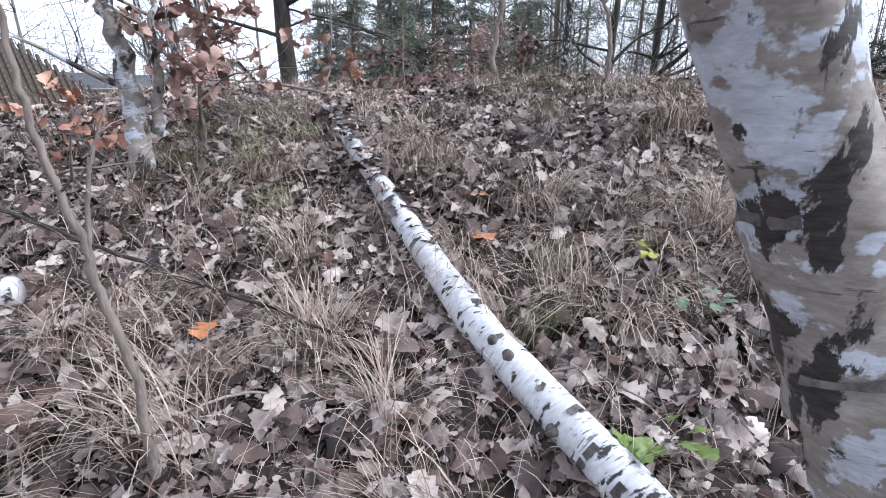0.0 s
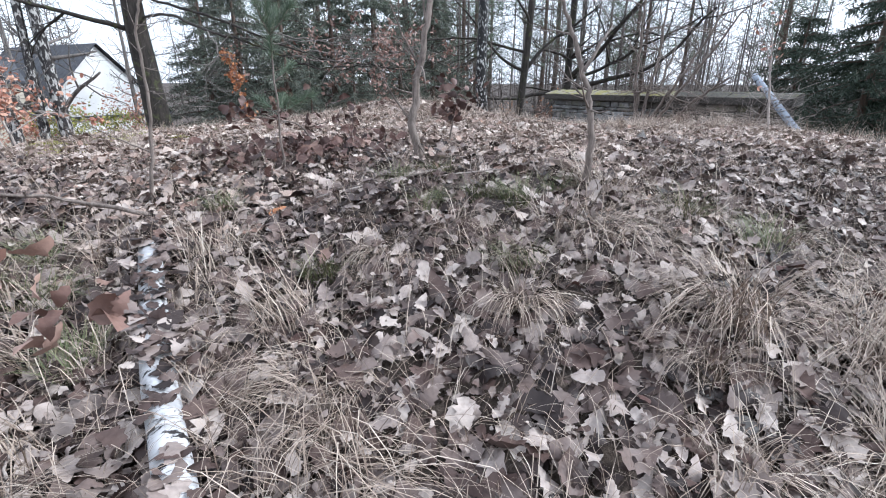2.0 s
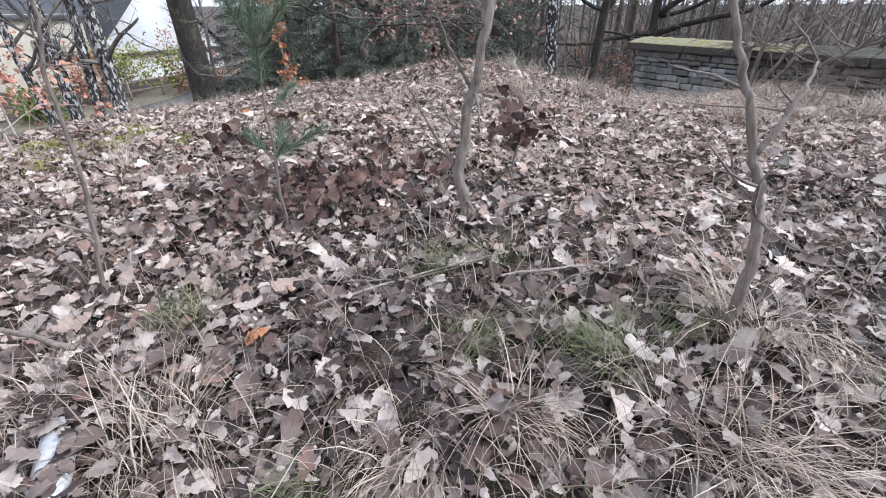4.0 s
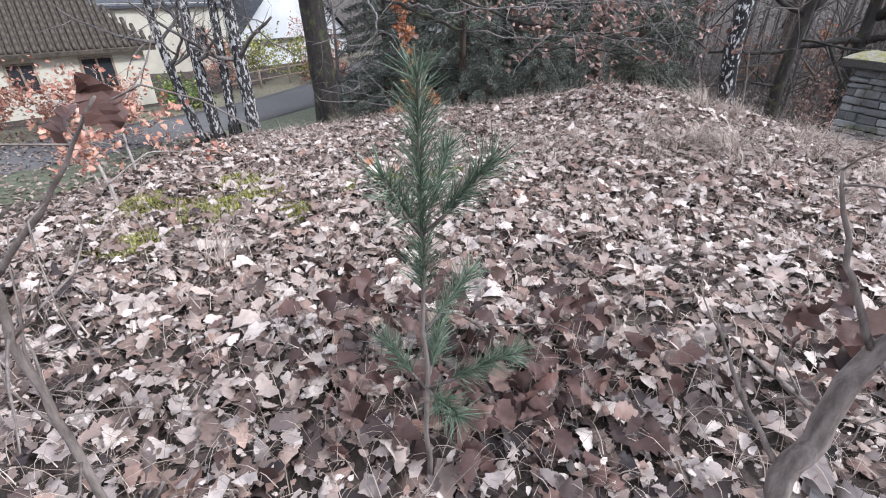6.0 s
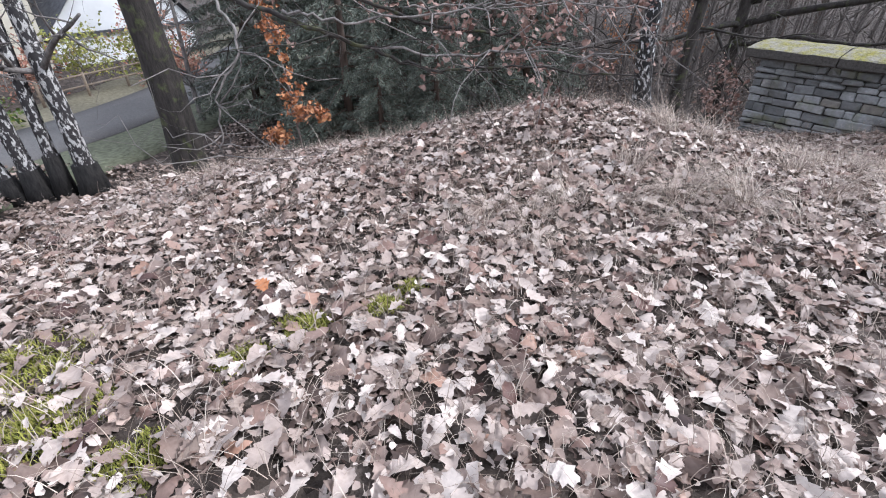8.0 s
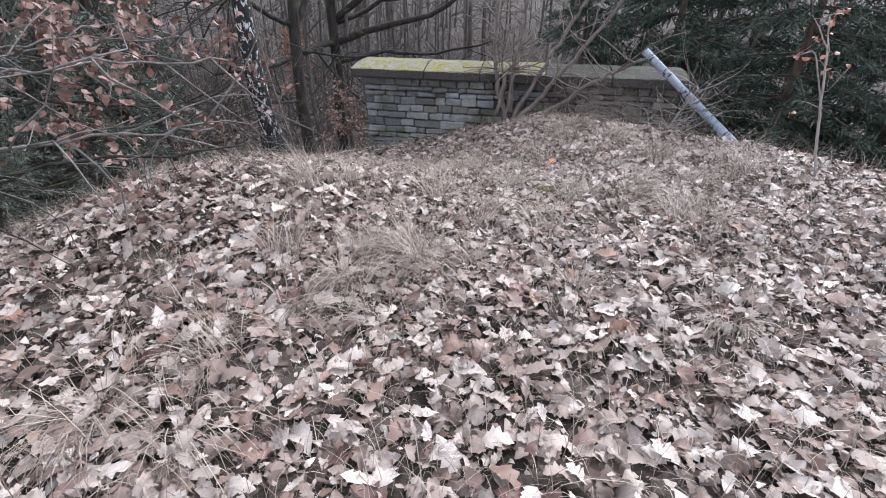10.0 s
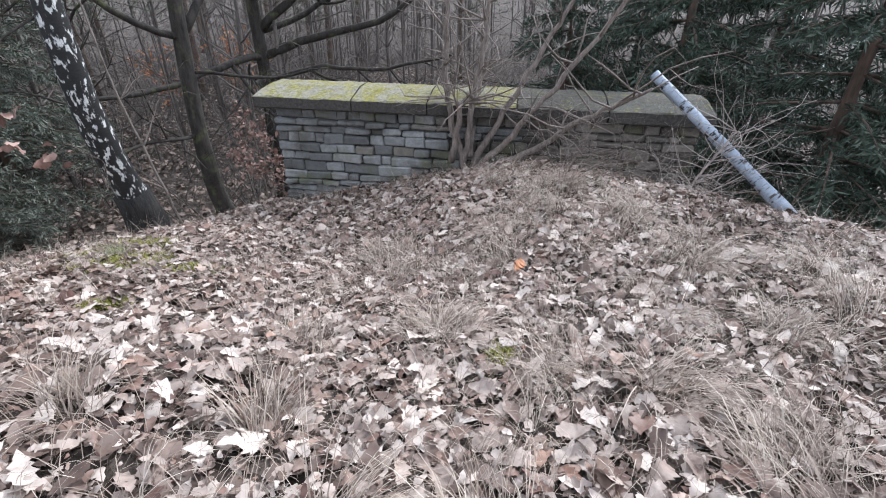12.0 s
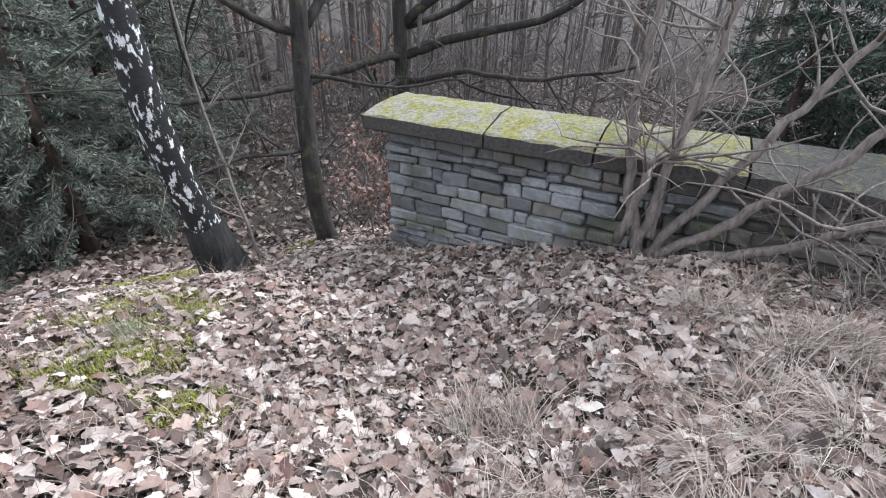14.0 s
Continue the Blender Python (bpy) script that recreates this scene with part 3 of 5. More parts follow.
# ---- sapling and twig things ----
def sapling(name, lines, r0, bark, label, leaves=None, seed=0, twigs=6, twig_len=0.35, category="sapling", shoot=0.5):
    """A thin young tree: its first line is the stem, the others side shoots; all in world metres. leaves: (material, count, size)."""
    rng = np.random.default_rng(seed)
    foot = np.array(lines[0][0], float)
    foot[2] = gr(foot[0], foot[1]) - 0.03
    ob = thing(name, Matrix.Translation(foot), label, category)
    ends = []
    for i, ln in enumerate(lines):
        pts = np.array(ln, float) - foot
        if i == 0:
            pts[0] = (0, 0, 0)
        g = Geo()
        r = r0 if i == 0 else r0 * shoot
        t = np.linspace(0, 1, len(pts))
        s = np.linspace(0, 1, 5 * len(pts))
        q = np.stack([np.interp(s, t, pts[:, k]) for k in range(3)], 1)
        q[1:-1] = 0.25 * q[:-2] + 0.5 * q[1:-1] + 0.25 * q[2:]
        q[1:-1] += rng.normal(0, r * 0.25, (len(q) - 2, 3))
        g.tube(q, np.linspace(r, r * 0.35, len(q)), 7, 0.08, rng)
        part("stem" if i == 0 else "shoot", g, bark, ob)
        for _ in range(twigs if i == 0 else max(2, twigs // 2)):
            g = Geo()
            k = rng.integers(len(q) // 3, len(q))
            d = rng.normal(0, 1, 3)
            d[2] = abs(d[2]) * 0.6
            tw = []
            grow(g, rng, q[k], d, rng.uniform(0.4, 1.0) * twig_len, r * 0.28, 1, 4, 0.5, 0.1, (1, 4), tw)
            ends += tw
            part("twig", g, bark, ob)
    if leaves:
        mat, count, size = leaves
        at = np.array([ends[k][0] for k in rng.integers(0, len(ends), count)]) + rng.normal(0, size * 0.4, (count, 3))
        lf = scatter_leaves("foliage", at, rng.uniform(0.7, 1.2, count) * size, np.tile([0, 0, 0.6], (count, 1)), mat, seed, 3, 0.3, 0.9)
        lf.parent = ob
        lf["kind"] = "stuff"
    return ob


def stick(pts, r, bark, label, seed=0, category="stick", name="fallen_stick", twigs=0):
    rng = np.random.default_rng(seed)
    pts = np.array(pts, float)
    o = pts[0].copy()
    g = Geo()
    t, s = np.linspace(0, 1, len(pts)), np.linspace(0, 1, 5 * len(pts))
    q = np.stack([np.interp(s, t, pts[:, k] - o[k]) for k in range(3)], 1)
    q[1:-1] += rng.normal(0, r * 0.5, (len(q) - 2, 3))
    g.tube(q, np.linspace(r, r * 0.5, len(q)), 7, 0.1, rng)
    for _ in range(twigs):
        k = rng.integers(2, len(q))
        d = rng.normal(0, 1, 3)
        grow(g, rng, q[k], (d[0], d[1], abs(d[2]) * 0.5), rng.uniform(0.1, 0.3), r * 0.35, 1, 4, 0.5, 0.1, (1, 3))
    ob = part(name, g, bark)
    ob.matrix_basis = Matrix.Translation(o)
    return tagged(ob, label, category)


# ---- birch log, snag and pole ----
def birch_stem(name, pts, r0, r1, mat, label, category, seed, scars=10, jag=False, knots=0):
    """A cut or broken birch stem along pts: bark, torn wood at the ends, raised peels and knots."""
    rng = np.random.default_rng(seed)
    pts = np.array(pts, float)
    o = pts[0].copy()
    ob = thing(name, Matrix.Translation(o), label, category)
    t, s = np.linspace(0, 1, len(pts)), np.linspace(0, 1, 26)
    q = np.stack([np.interp(s, t, pts[:, k] - o[k]) for k in range(3)], 1)
    for _ in range(2):
        q[1:-1] = 0.25 * q[:-2] + 0.5 * q[1:-1] + 0.25 * q[2:]
    rad = np.linspace(r0, r1, 26) * (1 + 0.05 * rng.normal(0, 1, 26))
    g = Geo()
    g.tube(q, rad, 18, 0.035, rng)
    part("bark", g, mat, ob)
    tang = np.gradient(q, axis=0)
    tang /= np.linalg.norm(tang, axis=1, keepdims=True)
    for _ in range(scars):  # curling peels of bark
        k = rng.integers(1, 25)
        a = np.cross(tang[k], rng.normal(0, 1, 3))
        a /= np.linalg.norm(a)
        b = np.cross(tang[k], a)
        w, hgt, turn = rng.uniform(0.15, 0.6), rng.uniform(0.003, 0.013), rng.uniform(0, 6)
        g = Geo()
        v = []
        for ang in np.linspace(-w, w, 6):
            c = math.cos(ang + turn) * a + math.sin(ang + turn) * b
            lift = 1.02 + 0.10 * abs(ang) / w
            v.append(q[k] + c * rad[k] * 1.015 + tang[k] * hgt)
            v.append(q[k] + c * rad[k] * lift - tang[k] * hgt * rng.uniform(0.6, 1.4))
        g.add(v, [(2 * i, 2 * i + 1, 2 * i + 3, 2 * i + 2) for i in range(5)])
        part("bark_peel", g, PEEL, ob)
    for _ in range(knots):
        k = rng.integers(3, 20)
        d = np.cross(tang[k], rng.normal(0, 1, 3))
        d /= np.linalg.norm(d)
        d[2] = abs(d[2])
        g = Geo()
        g.tube([q[k] + d * rad[k] * 0.8, q[k] + d * rad[k] * 1.12, q[k] + d * rad[k] * 1.3], [rad[k] * 0.34, rad[k] * 0.28, rad[k] * 0.2], 9, 0.1, rng)
        part("knot", g, PEEL, ob)
    if jag:
        g = Geo()
        e, up = q[-1], tang[-1]
        for i in range(26):
            ang = rng.uniform(0, 2 * np.pi)
            a = np.cross(up, (0.3, 0.9, 0.1))
            a /= np.linalg.norm(a)
            b = np.cross(up, a)
            rr = rad[-1] * math.sqrt(rng.uniform(0.1, 0.95))
            p = e + (math.cos(ang) * a + math.sin(ang) * b) * rr
            L = rng.uniform(0.02, 0.09) * (1.5 if ang < 2 else 0.7)
            g.tube([p - up * 0.05, p + up * L * 0.5, p + up * L + rng.normal(0, 0.006, 3)], [0.017, 0.013, 0.004], 5, 0.2, rng)
        part("splintered_top", g, WOOD, ob, "grey splintered broken wood")
    return ob


PEEL = mat_plain("black_birch_scar", (0.025, 0.022, 0.02), (0.16, 0.14, 0.13), 30.0, 0.8, 0.5)
SNAG = mat_snag()

LOG = [(1.15, 0.85), (0.86, 1.26), (0.56, 1.68), (0.22, 2.38), (-0.16, 3.3), (-0.44, 4.14)]
birch_stem("birch_log", [(x, y, gz(x, y) + 0.055) for x, y in LOG], 0.068, 0.05, BIRCH_LOG, "fallen white birch log lying up the leafy slope", "log", 31, 46, knots=5)
birch_stem("birch_log", [(x, y, gz(x, y) + 0.06) for x, y in [(-1.95, 1.55), (-1.6, 1.75), (-1.22, 1.9)]], 0.06, 0.055, BIRCH_LOG, "short piece of white birch log among dead leaves", "log", 33, 8)
birch_stem("birch_snag", [(1.50, 0.95, gz(1.50, 0.95) - 0.1), (1.33, 0.95, 0.6), (1.095, 0.97, 1.1), (0.80, 0.89, 1.60)], 0.125, 0.098, SNAG,
           "broken standing birch trunk with peeling bark and a splintered top", "tree stump", 35, 30, True)
POLE_T, POLE_V = np.array([7.51, 9.2, 2.22]), np.array([-0.127, -0.83, -0.56])
birch_stem("birch_pole", [POLE_T + POLE_V * 3.3, POLE_T + POLE_V * 1.5, POLE_T], 0.064, 0.05, BIRCH_POLE, "fallen bluish birch pole leaning over the wall end", "log", 37, 12, knots=3)

# ---- young trees ----
sapling("oak_sapling", [[(-0.36, 1.25, 0.37), (-0.35, 1.25, 0.68), (-0.38, 1.23, 0.91), (-0.39, 1.23, 1.07), (-0.42, 1.2, 1.27), (-0.42, 1.2, 1.43), (-0.44, 1.2, 1.75)],
                        [(-0.39, 1.23, 0.98), (-0.36, 1.24, 1.2), (-0.3, 1.26, 1.36)]], 0.014, TWIG, "bare grey-brown sapling with thin twigs", seed=41)
sapling("birch_sapling", [[(-1.26, 2.89, 1.03), (-1.26, 2.89, 1.33), (-1.28, 2.88, 1.67), (-1.33, 2.87, 1.97), (-1.45, 2.87, 3.2)],
                          [(-1.2, 2.95, 1.2), (-1.12, 2.95, 1.6), (-1.1, 2.95, 1.95)]], 0.07, SNAG, "young birch with a dark scarred foot", seed=42, twigs=8, twig_len=0.6)
sapling("beech_sapling", [[(-1.05, 3.2, 1.0), (-1.0, 3.1, 1.35), (-0.9, 3.0, 1.6), (-0.75, 2.95, 1.75)], [(-1.0, 3.1, 1.4), (-0.75, 3.0, 1.52), (-0.52, 2.98, 1.56)],
                          [(-0.95, 3.05, 1.5), (-1.1, 2.8, 1.68), (-1.15, 2.7, 1.8)]], 0.016, TWIG, "young beech still hung with faded brown leaves", (FADED, 210, 0.09), 43, 12, 0.38)
sapling("beech_sapling", [[(-1.9, 3.3, 0.8), (-1.85, 3.2, 1.1), (-1.8, 3.15, 1.35)], [(-1.85, 3.2, 1.0), (-1.6, 3.0, 1.15)]], 0.012, TWIG,
        "low beech shoot with pale orange leaves", (PINKISH, 70, 0.09), 44, 8, 0.35)
sapling("oak_sapling", [[(1.0, 5.14, 1.5), (0.95, 5.15, 1.8), (0.99, 5.18, 2.08), (1.06, 5.17, 2.48), (1.13, 5.18, 2.75), (1.25, 5.2, 3.1)],
                        [(0.96, 5.16, 1.8), (0.82, 5.2, 2.0), (0.72, 5.22, 2.2)], [(1.05, 5.17, 2.45), (1.04, 5.19, 2.62), (0.95, 5.2, 2.8), (0.78, 5.22, 2.86)],
                        [(1.0, 5.18, 2.2), (0.9, 5.2, 2.38), (0.83, 5.22, 2.56)], [(0.97, 5.14, 1.7), (1.08, 5.05, 1.52)]], 0.032, TWIG, "forked bare sapling with smooth brown bark", seed=45, twigs=5, shoot=0.27)
sapling("beech_shoot", [[(1.32, 5.7, 1.6), (1.36, 5.62, 1.9), (1.42, 5.58, 2.1)]], 0.008, TWIG, "low shoot with hanging dark red leaves", (RUST, 52, 0.095), 46, 9, 0.24)
sapling("beech_shoot", [[(0.3, 5.72, 1.6), (0.15, 5.7, 1.78), (-0.15, 5.68, 1.84), (-0.35, 5.66, 1.8)], [(0.2, 5.7, 1.75), (0.45, 5.66, 1.82), (0.6, 5.6, 1.78)]], 0.008, TWIG,
        "sprawling shoot with dark red-brown leaves", (RUST, 70, 0.09), 47, 12, 0.2)
sapling("oak_sapling", [[(1.77, 4.21, 1.42), (1.79, 4.2, 1.76), (1.77, 4.22, 1.97), (1.73, 4.26, 2.12), (1.68, 4.3, 2.32), (1.63, 4.35, 2.46), (1.5, 4.42, 3.0)],
                        [(1.73, 4.26, 2.14), (1.85, 4.3, 2.3), (1.95, 4.4, 2.38)]], 0.022, TWIG, "crooked bare sapling with grey-brown bark", seed=48, twigs=6)
SAPLING_L = sapling("oak_sapling", [[(-0.66, 4.82, 1.45), (-0.6, 4.82, 1.7), (-0.56, 4.82, 1.99), (-0.56, 4.82, 2.34), (-0.51, 4.82, 2.47), (-0.5, 4.82, 2.6), (-0.52, 4.82, 2.95)],
                        [(-0.51, 4.82, 2.47), (-0.36, 4.82, 2.6), (-0.23, 4.82, 2.74)], [(-0.6, 4.82, 1.7), (-0.75, 4.8, 1.78), (-0.88, 4.82, 1.85)]], 0.011, TWIG, "slender bare sapling with forked twigs", seed=49, twigs=8)
sapling("beech_sapling", [[(-2.6, 7.1, 1.4), (-2.7, 7.15, 1.8), (-2.75, 7.2, 2.1)], [(-2.65, 7.1, 1.6), (-2.4, 7.3, 1.8), (-2.2, 7.5, 1.75)], [(-2.7, 7.1, 1.6), (-3.0, 7.3, 1.95)]], 0.014, PALE_TWIG,
        "beech sapling with faded orange leaves", (PINKISH, 330, 0.055), 50, 16, 0.4)
sapling("beech_sapling", [[(-3.4, 8.2, 1.2), (-3.5, 8.3, 1.7), (-3.55, 8.3, 2.1)], [(-3.5, 8.25, 1.5), (-3.2, 8.4, 1.75)]], 0.014, PALE_TWIG,
        "beech sapling with faded orange leaves", (PINKISH, 300, 0.055), 51, 16, 0.45)
sapling("beech_sapling", [[(-1.55, 12.9, 0.2), (-1.6, 13.0, 0.9), (-1.65, 13.1, 1.5), (-1.75, 13.2, 2.1), (-1.9, 13.4, 2.6)], [(-1.6, 13.0, 0.9), (-1.4, 12.9, 1.1), (-1.25, 12.85, 1.05)],
                          [(-1.6, 13.0, 0.7), (-1.8, 12.9, 0.8), (-1.95, 12.85, 0.75)]], 0.02, TWIG, "slim young beech with bright orange leaves", (ORANGE, 900, 0.075), 52, 40, 0.2)
sapling("beech_sapling", [[(5.55, 13.55, 0.3), (5.55, 13.55, 0.9), (5.5, 13.5, 1.4)], [(5.55, 13.55, 0.6), (5.3, 13.4, 0.9)], [(5.55, 13.55, 0.5), (5.75, 13.5, 0.8)]], 0.012, TWIG,
        "young beech with red-brown leaves beside the wall end", (FADED, 480, 0.065), 53, 22, 0.35)
sapling("bare_sapling", [[(4.2, 13.1, 0.5), (4.15, 13.15, 1.0), (4.05, 13.3, 1.9), (4.0, 13.4, 3.0)], [(4.15, 13.15, 1.0), (3.8, 13.0, 1.35), (3.4, 12.9, 1.75)], [(4.1, 13.2, 1.5), (4.4, 13.3, 1.9)]], 0.02, TWIG,
        "thin bare sapling beside the leaning birch", seed=54, twigs=8, twig_len=0.6)
sapling("beech_sapling", [[(5.57, 6.78, 1.54), (5.59, 6.93, 2.02), (5.6, 7.02, 2.43), (5.61, 7.13, 2.83)], [(5.59, 6.94, 2.12), (5.61, 7.14, 2.57), (5.61, 7.23, 2.53), (5.62, 7.33, 2.5)], [(5.6, 7.06, 2.58), (5.61, 7.17, 2.74), (5.61, 7.24, 2.82)]], 0.014, PALE_TWIG,
        "thin bare sapling with a few pale leaves", (PINKISH, 26, 0.06), 60, 7, 0.3)
# many-stemmed shrub against the wall
SHRUB = [[(6.45, 10.75, 1.2), (6.4, 10.85, 1.6), (6.35, 10.95, 2.1), (6.36, 10.92, 2.9), (6.3, 10.9, 3.8)], [(6.45, 10.75, 1.2), (6.52, 10.7, 1.9), (6.58, 10.62, 2.5), (6.6, 10.6, 3.4)],
         [(6.5, 10.7, 1.15), (6.62, 10.5, 1.6), (6.85, 10.25, 2.2), (7.05, 10.0, 2.75), (7.2, 9.8, 3.4)], [(6.52, 10.65, 1.15), (6.6, 10.3, 1.55), (6.7, 9.95, 2.0), (6.9, 9.5, 2.7), (7.0, 9.2, 3.2)],
         [(6.35, 10.85, 1.25), (6.3, 10.7, 1.9), (6.4, 10.6, 2.0)], [(6.55, 10.6, 1.1), (6.7, 10.0, 1.5), (6.8, 9.5, 1.9), (6.85, 9.0, 2.2)], [(6.5, 10.7, 1.3), (6.9, 10.9, 2.0), (7.2, 11.0, 2.8)]]
sapling("bare_shrub", SHRUB, 0.047, TWIG, "many-stemmed leafless shrub growing against the wall", seed=55, twigs=26, twig_len=1.1, category="shrub", shoot=0.85)
sapling("bare_shrub", [[(7.0, 8.6, 0.9), (7.0, 8.5, 1.4), (7.1, 8.3, 1.9)], [(7.0, 8.6, 1.0), (7.2, 8.9, 1.5)], [(7.0, 8.6, 1.1), (6.6, 8.3, 1.5)], [(7.0, 8.6, 1.1), (7.4, 8.0, 1.6)]], 0.016, PALE_TWIG,
        "tangled leafless shrub under the birch pole", seed=56, twigs=34, twig_len=0.9, category="shrub")

# extra twig tangle, added to darken the right end of the wall
sapling("bare_shrub", [[(6.5, 9.55, 1.2), (6.55, 9.5, 1.5), (6.7, 9.4, 1.85)], [(6.5, 9.55, 1.2), (6.4, 9.7, 1.6), (6.45, 9.9, 1.9)], [(6.5, 9.55, 1.2), (6.5, 9.2, 1.45), (6.6, 8.9, 1.7)], [(6.5, 9.55, 1.15), (6.75, 9.2, 1.4), (6.9, 8.8, 1.5)],
                       [(6.5, 9.55, 1.15), (6.3, 9.3, 1.5), (6.2, 9.0, 1.75)]], 0.014, TWIG, "low tangle of thin bare twigs before the wall", seed=62, twigs=40, twig_len=0.75, category="shrub")


def pine_sapling(x, y, tall):
    rng = np.random.default_rng(61)
    ob = thing("pine_sapling", Matrix.Translation((x, y, gr(x, y) - 0.03)), "small young pine with long green needles", "pine sapling")
    g = Geo()
    q = [(0.006 * math.sin(k * 2.1), 0.005 * math.cos(k * 1.7), tall * k / 10) for k in range(11)]
    g.tube(q, np.linspace(0.009, 0.003, 11), 7)
    part("stem", g, TWIG, ob)
    P, D = [], []

    def needled(a, b, gap):
        a, b = np.array(a), np.array(b)
        n = int(np.linalg.norm(b - a) / gap)
        for k in range(n):
            p = a + (b - a) * k / n
            for _ in range(9):
                d = rng.normal(0, 1, 3)
                d = d / np.linalg.norm(d) + 1.1 * (b - a) / np.linalg.norm(b - a)
                P.append(p)
                D.append(d / np.linalg.norm(d))

    needled((0, 0, tall * 0.6), (0, 0, tall), 0.0055)
    for z, ang, ln, lift in ((0.72, 0.0, 0.155, 1.2), (0.72, -2.1, 0.11, 1.6), (0.72, 1.3, 0.15, 1.1), (0.34, 0.2, 0.24, 0.5), (0.34, 1.5, 0.2, 0.5), (0.34, 2.6, 0.16, 0.6), (0.34, -1.0, 0.2, 0.5), (0.5, 0.9, 0.16, 0.7)):
        s, e = np.array([0, 0, tall * z]), np.array([math.cos(ang) * ln, math.sin(ang) * ln, tall * z + ln * lift])
        g = Geo()
        g.tube([s, (s + e) / 2 - (0, 0, 0.015), e], [0.005, 0.004, 0.002], 5)
        part("branch", g, TWIG, ob)
        needled(s + (e - s) * 0.3, e, 0.006)
    P, D = np.array(P), np.array(D)
    side = np.cross(D, rng.normal(0, 1, D.shape))
    side /= np.linalg.norm(side, axis=1, keepdims=True)
    L = rng.uniform(0.05, 0.09, len(P))[:, None]
    v = np.stack([P - side * 0.0013, P + side * 0.0013, P + D * L + side * 0.0005, P + D * L - side * 0.0005], 1)
    nd = bulk("needles", v.reshape(-1, 3), np.arange(len(P) * 4), np.full(len(P), 4), NEEDLE)
    nd.parent = ob
    nd["kind"] = "stuff"
    return ob


pine_sapling(0.06, 5.24, 1.25)


# ---- overhanging oak limbs in front of the dark wood ----
def hanging_limb(lines, r, seed, leaves=0):
    rng = np.random.default_rng(seed)
    foot = np.array(oak.matrix_basis.translation)
    ends = []
    for i, ln in enumerate(lines):
        pts = np.array(ln, float) - foot
        g = Geo()
        t, s = np.linspace(0, 1, len(pts)), np.linspace(0, 1, 6 * len(pts))
        q = np.stack([np.interp(s, t, pts[:, k]) for k in range(3)], 1)
        for _ in range(2):
            q[1:-1] = 0.25 * q[:-2] + 0.5 * q[1:-1] + 0.25 * q[2:]
        q[1:-1] += rng.normal(0, 0.012, (len(q) - 2, 3))
        rr = r if i == 0 else r * 0.4
        g.tube(q, np.linspace(rr, 0.005, len(q)), 6)
        for _ in range(14):
            k = rng.integers(len(q) // 4, len(q))
            d = rng.normal(0, 1, 3) * (1, 1, 0.5) + (0.5, -0.3, -0.1)
            grow(g, rng, q[k], d, rng.uniform(0.3, 0.9), 0.006, 2, 4, 0.6, 0.05, (1, 4), ends)
        part("limb", g, GREY_BARK if i else OAK_BARK, oak)
    if leaves:
        at = np.array([ends[k][0] for k in rng.integers(0, len(ends), leaves)]) + rng.normal(0, 0.05, (leaves, 3))
        lf = scatter_leaves("foliage", at, rng.uniform(0.05, 0.09, leaves), np.tile([0.3, 0, 0.2], (leaves, 1)), FADED, seed, 3, 0.3, 0.9)
        lf.parent = oak
        lf["kind"] = "stuff"


hanging_limb([[(-3.6, 14.0, 3.4), (-2.4, 11.5, 3.2), (-1.39, 9.9, 2.78), (-0.79, 9.56, 2.64), (-0.32, 9.59, 2.43), (0.14, 9.57, 2.28), (0.75, 9.45, 2.32), (1.53, 9.16, 2.29)],
              [(-0.32, 9.59, 2.45), (0.31, 9.54, 2.39), (0.86, 9.42, 2.43), (1.4, 9.2, 2.4)], [(-0.9, 9.6, 2.7), (-0.49, 9.58, 2.63), (0.29, 9.55, 2.67), (0.89, 9.41, 2.75), (1.6, 9.3, 2.7)],
              [(-1.39, 9.8, 2.78), (-1.18, 9.49, 2.49), (-1.42, 9.42, 2.17), (-1.47, 9.41, 1.75)]], 0.028, 71)
hanging_limb([[(-3.6, 14.0, 3.8), (-2.0, 12.5, 3.3), (-0.75, 11.2, 2.8), (0.2, 10.9, 2.45), (0.82, 10.7, 2.4), (1.48, 10.5, 2.3), (2.1, 10.2, 2.3)],
              [(-0.75, 11.2, 2.9), (0.22, 10.9, 2.75), (0.77, 10.8, 2.7), (1.52, 10.6, 2.75)], [(0.0, 11.0, 2.6), (0.8, 11.3, 2.6), (1.6, 11.4, 2.65), (2.4, 11.3, 2.6)]], 0.03, 72, 900)


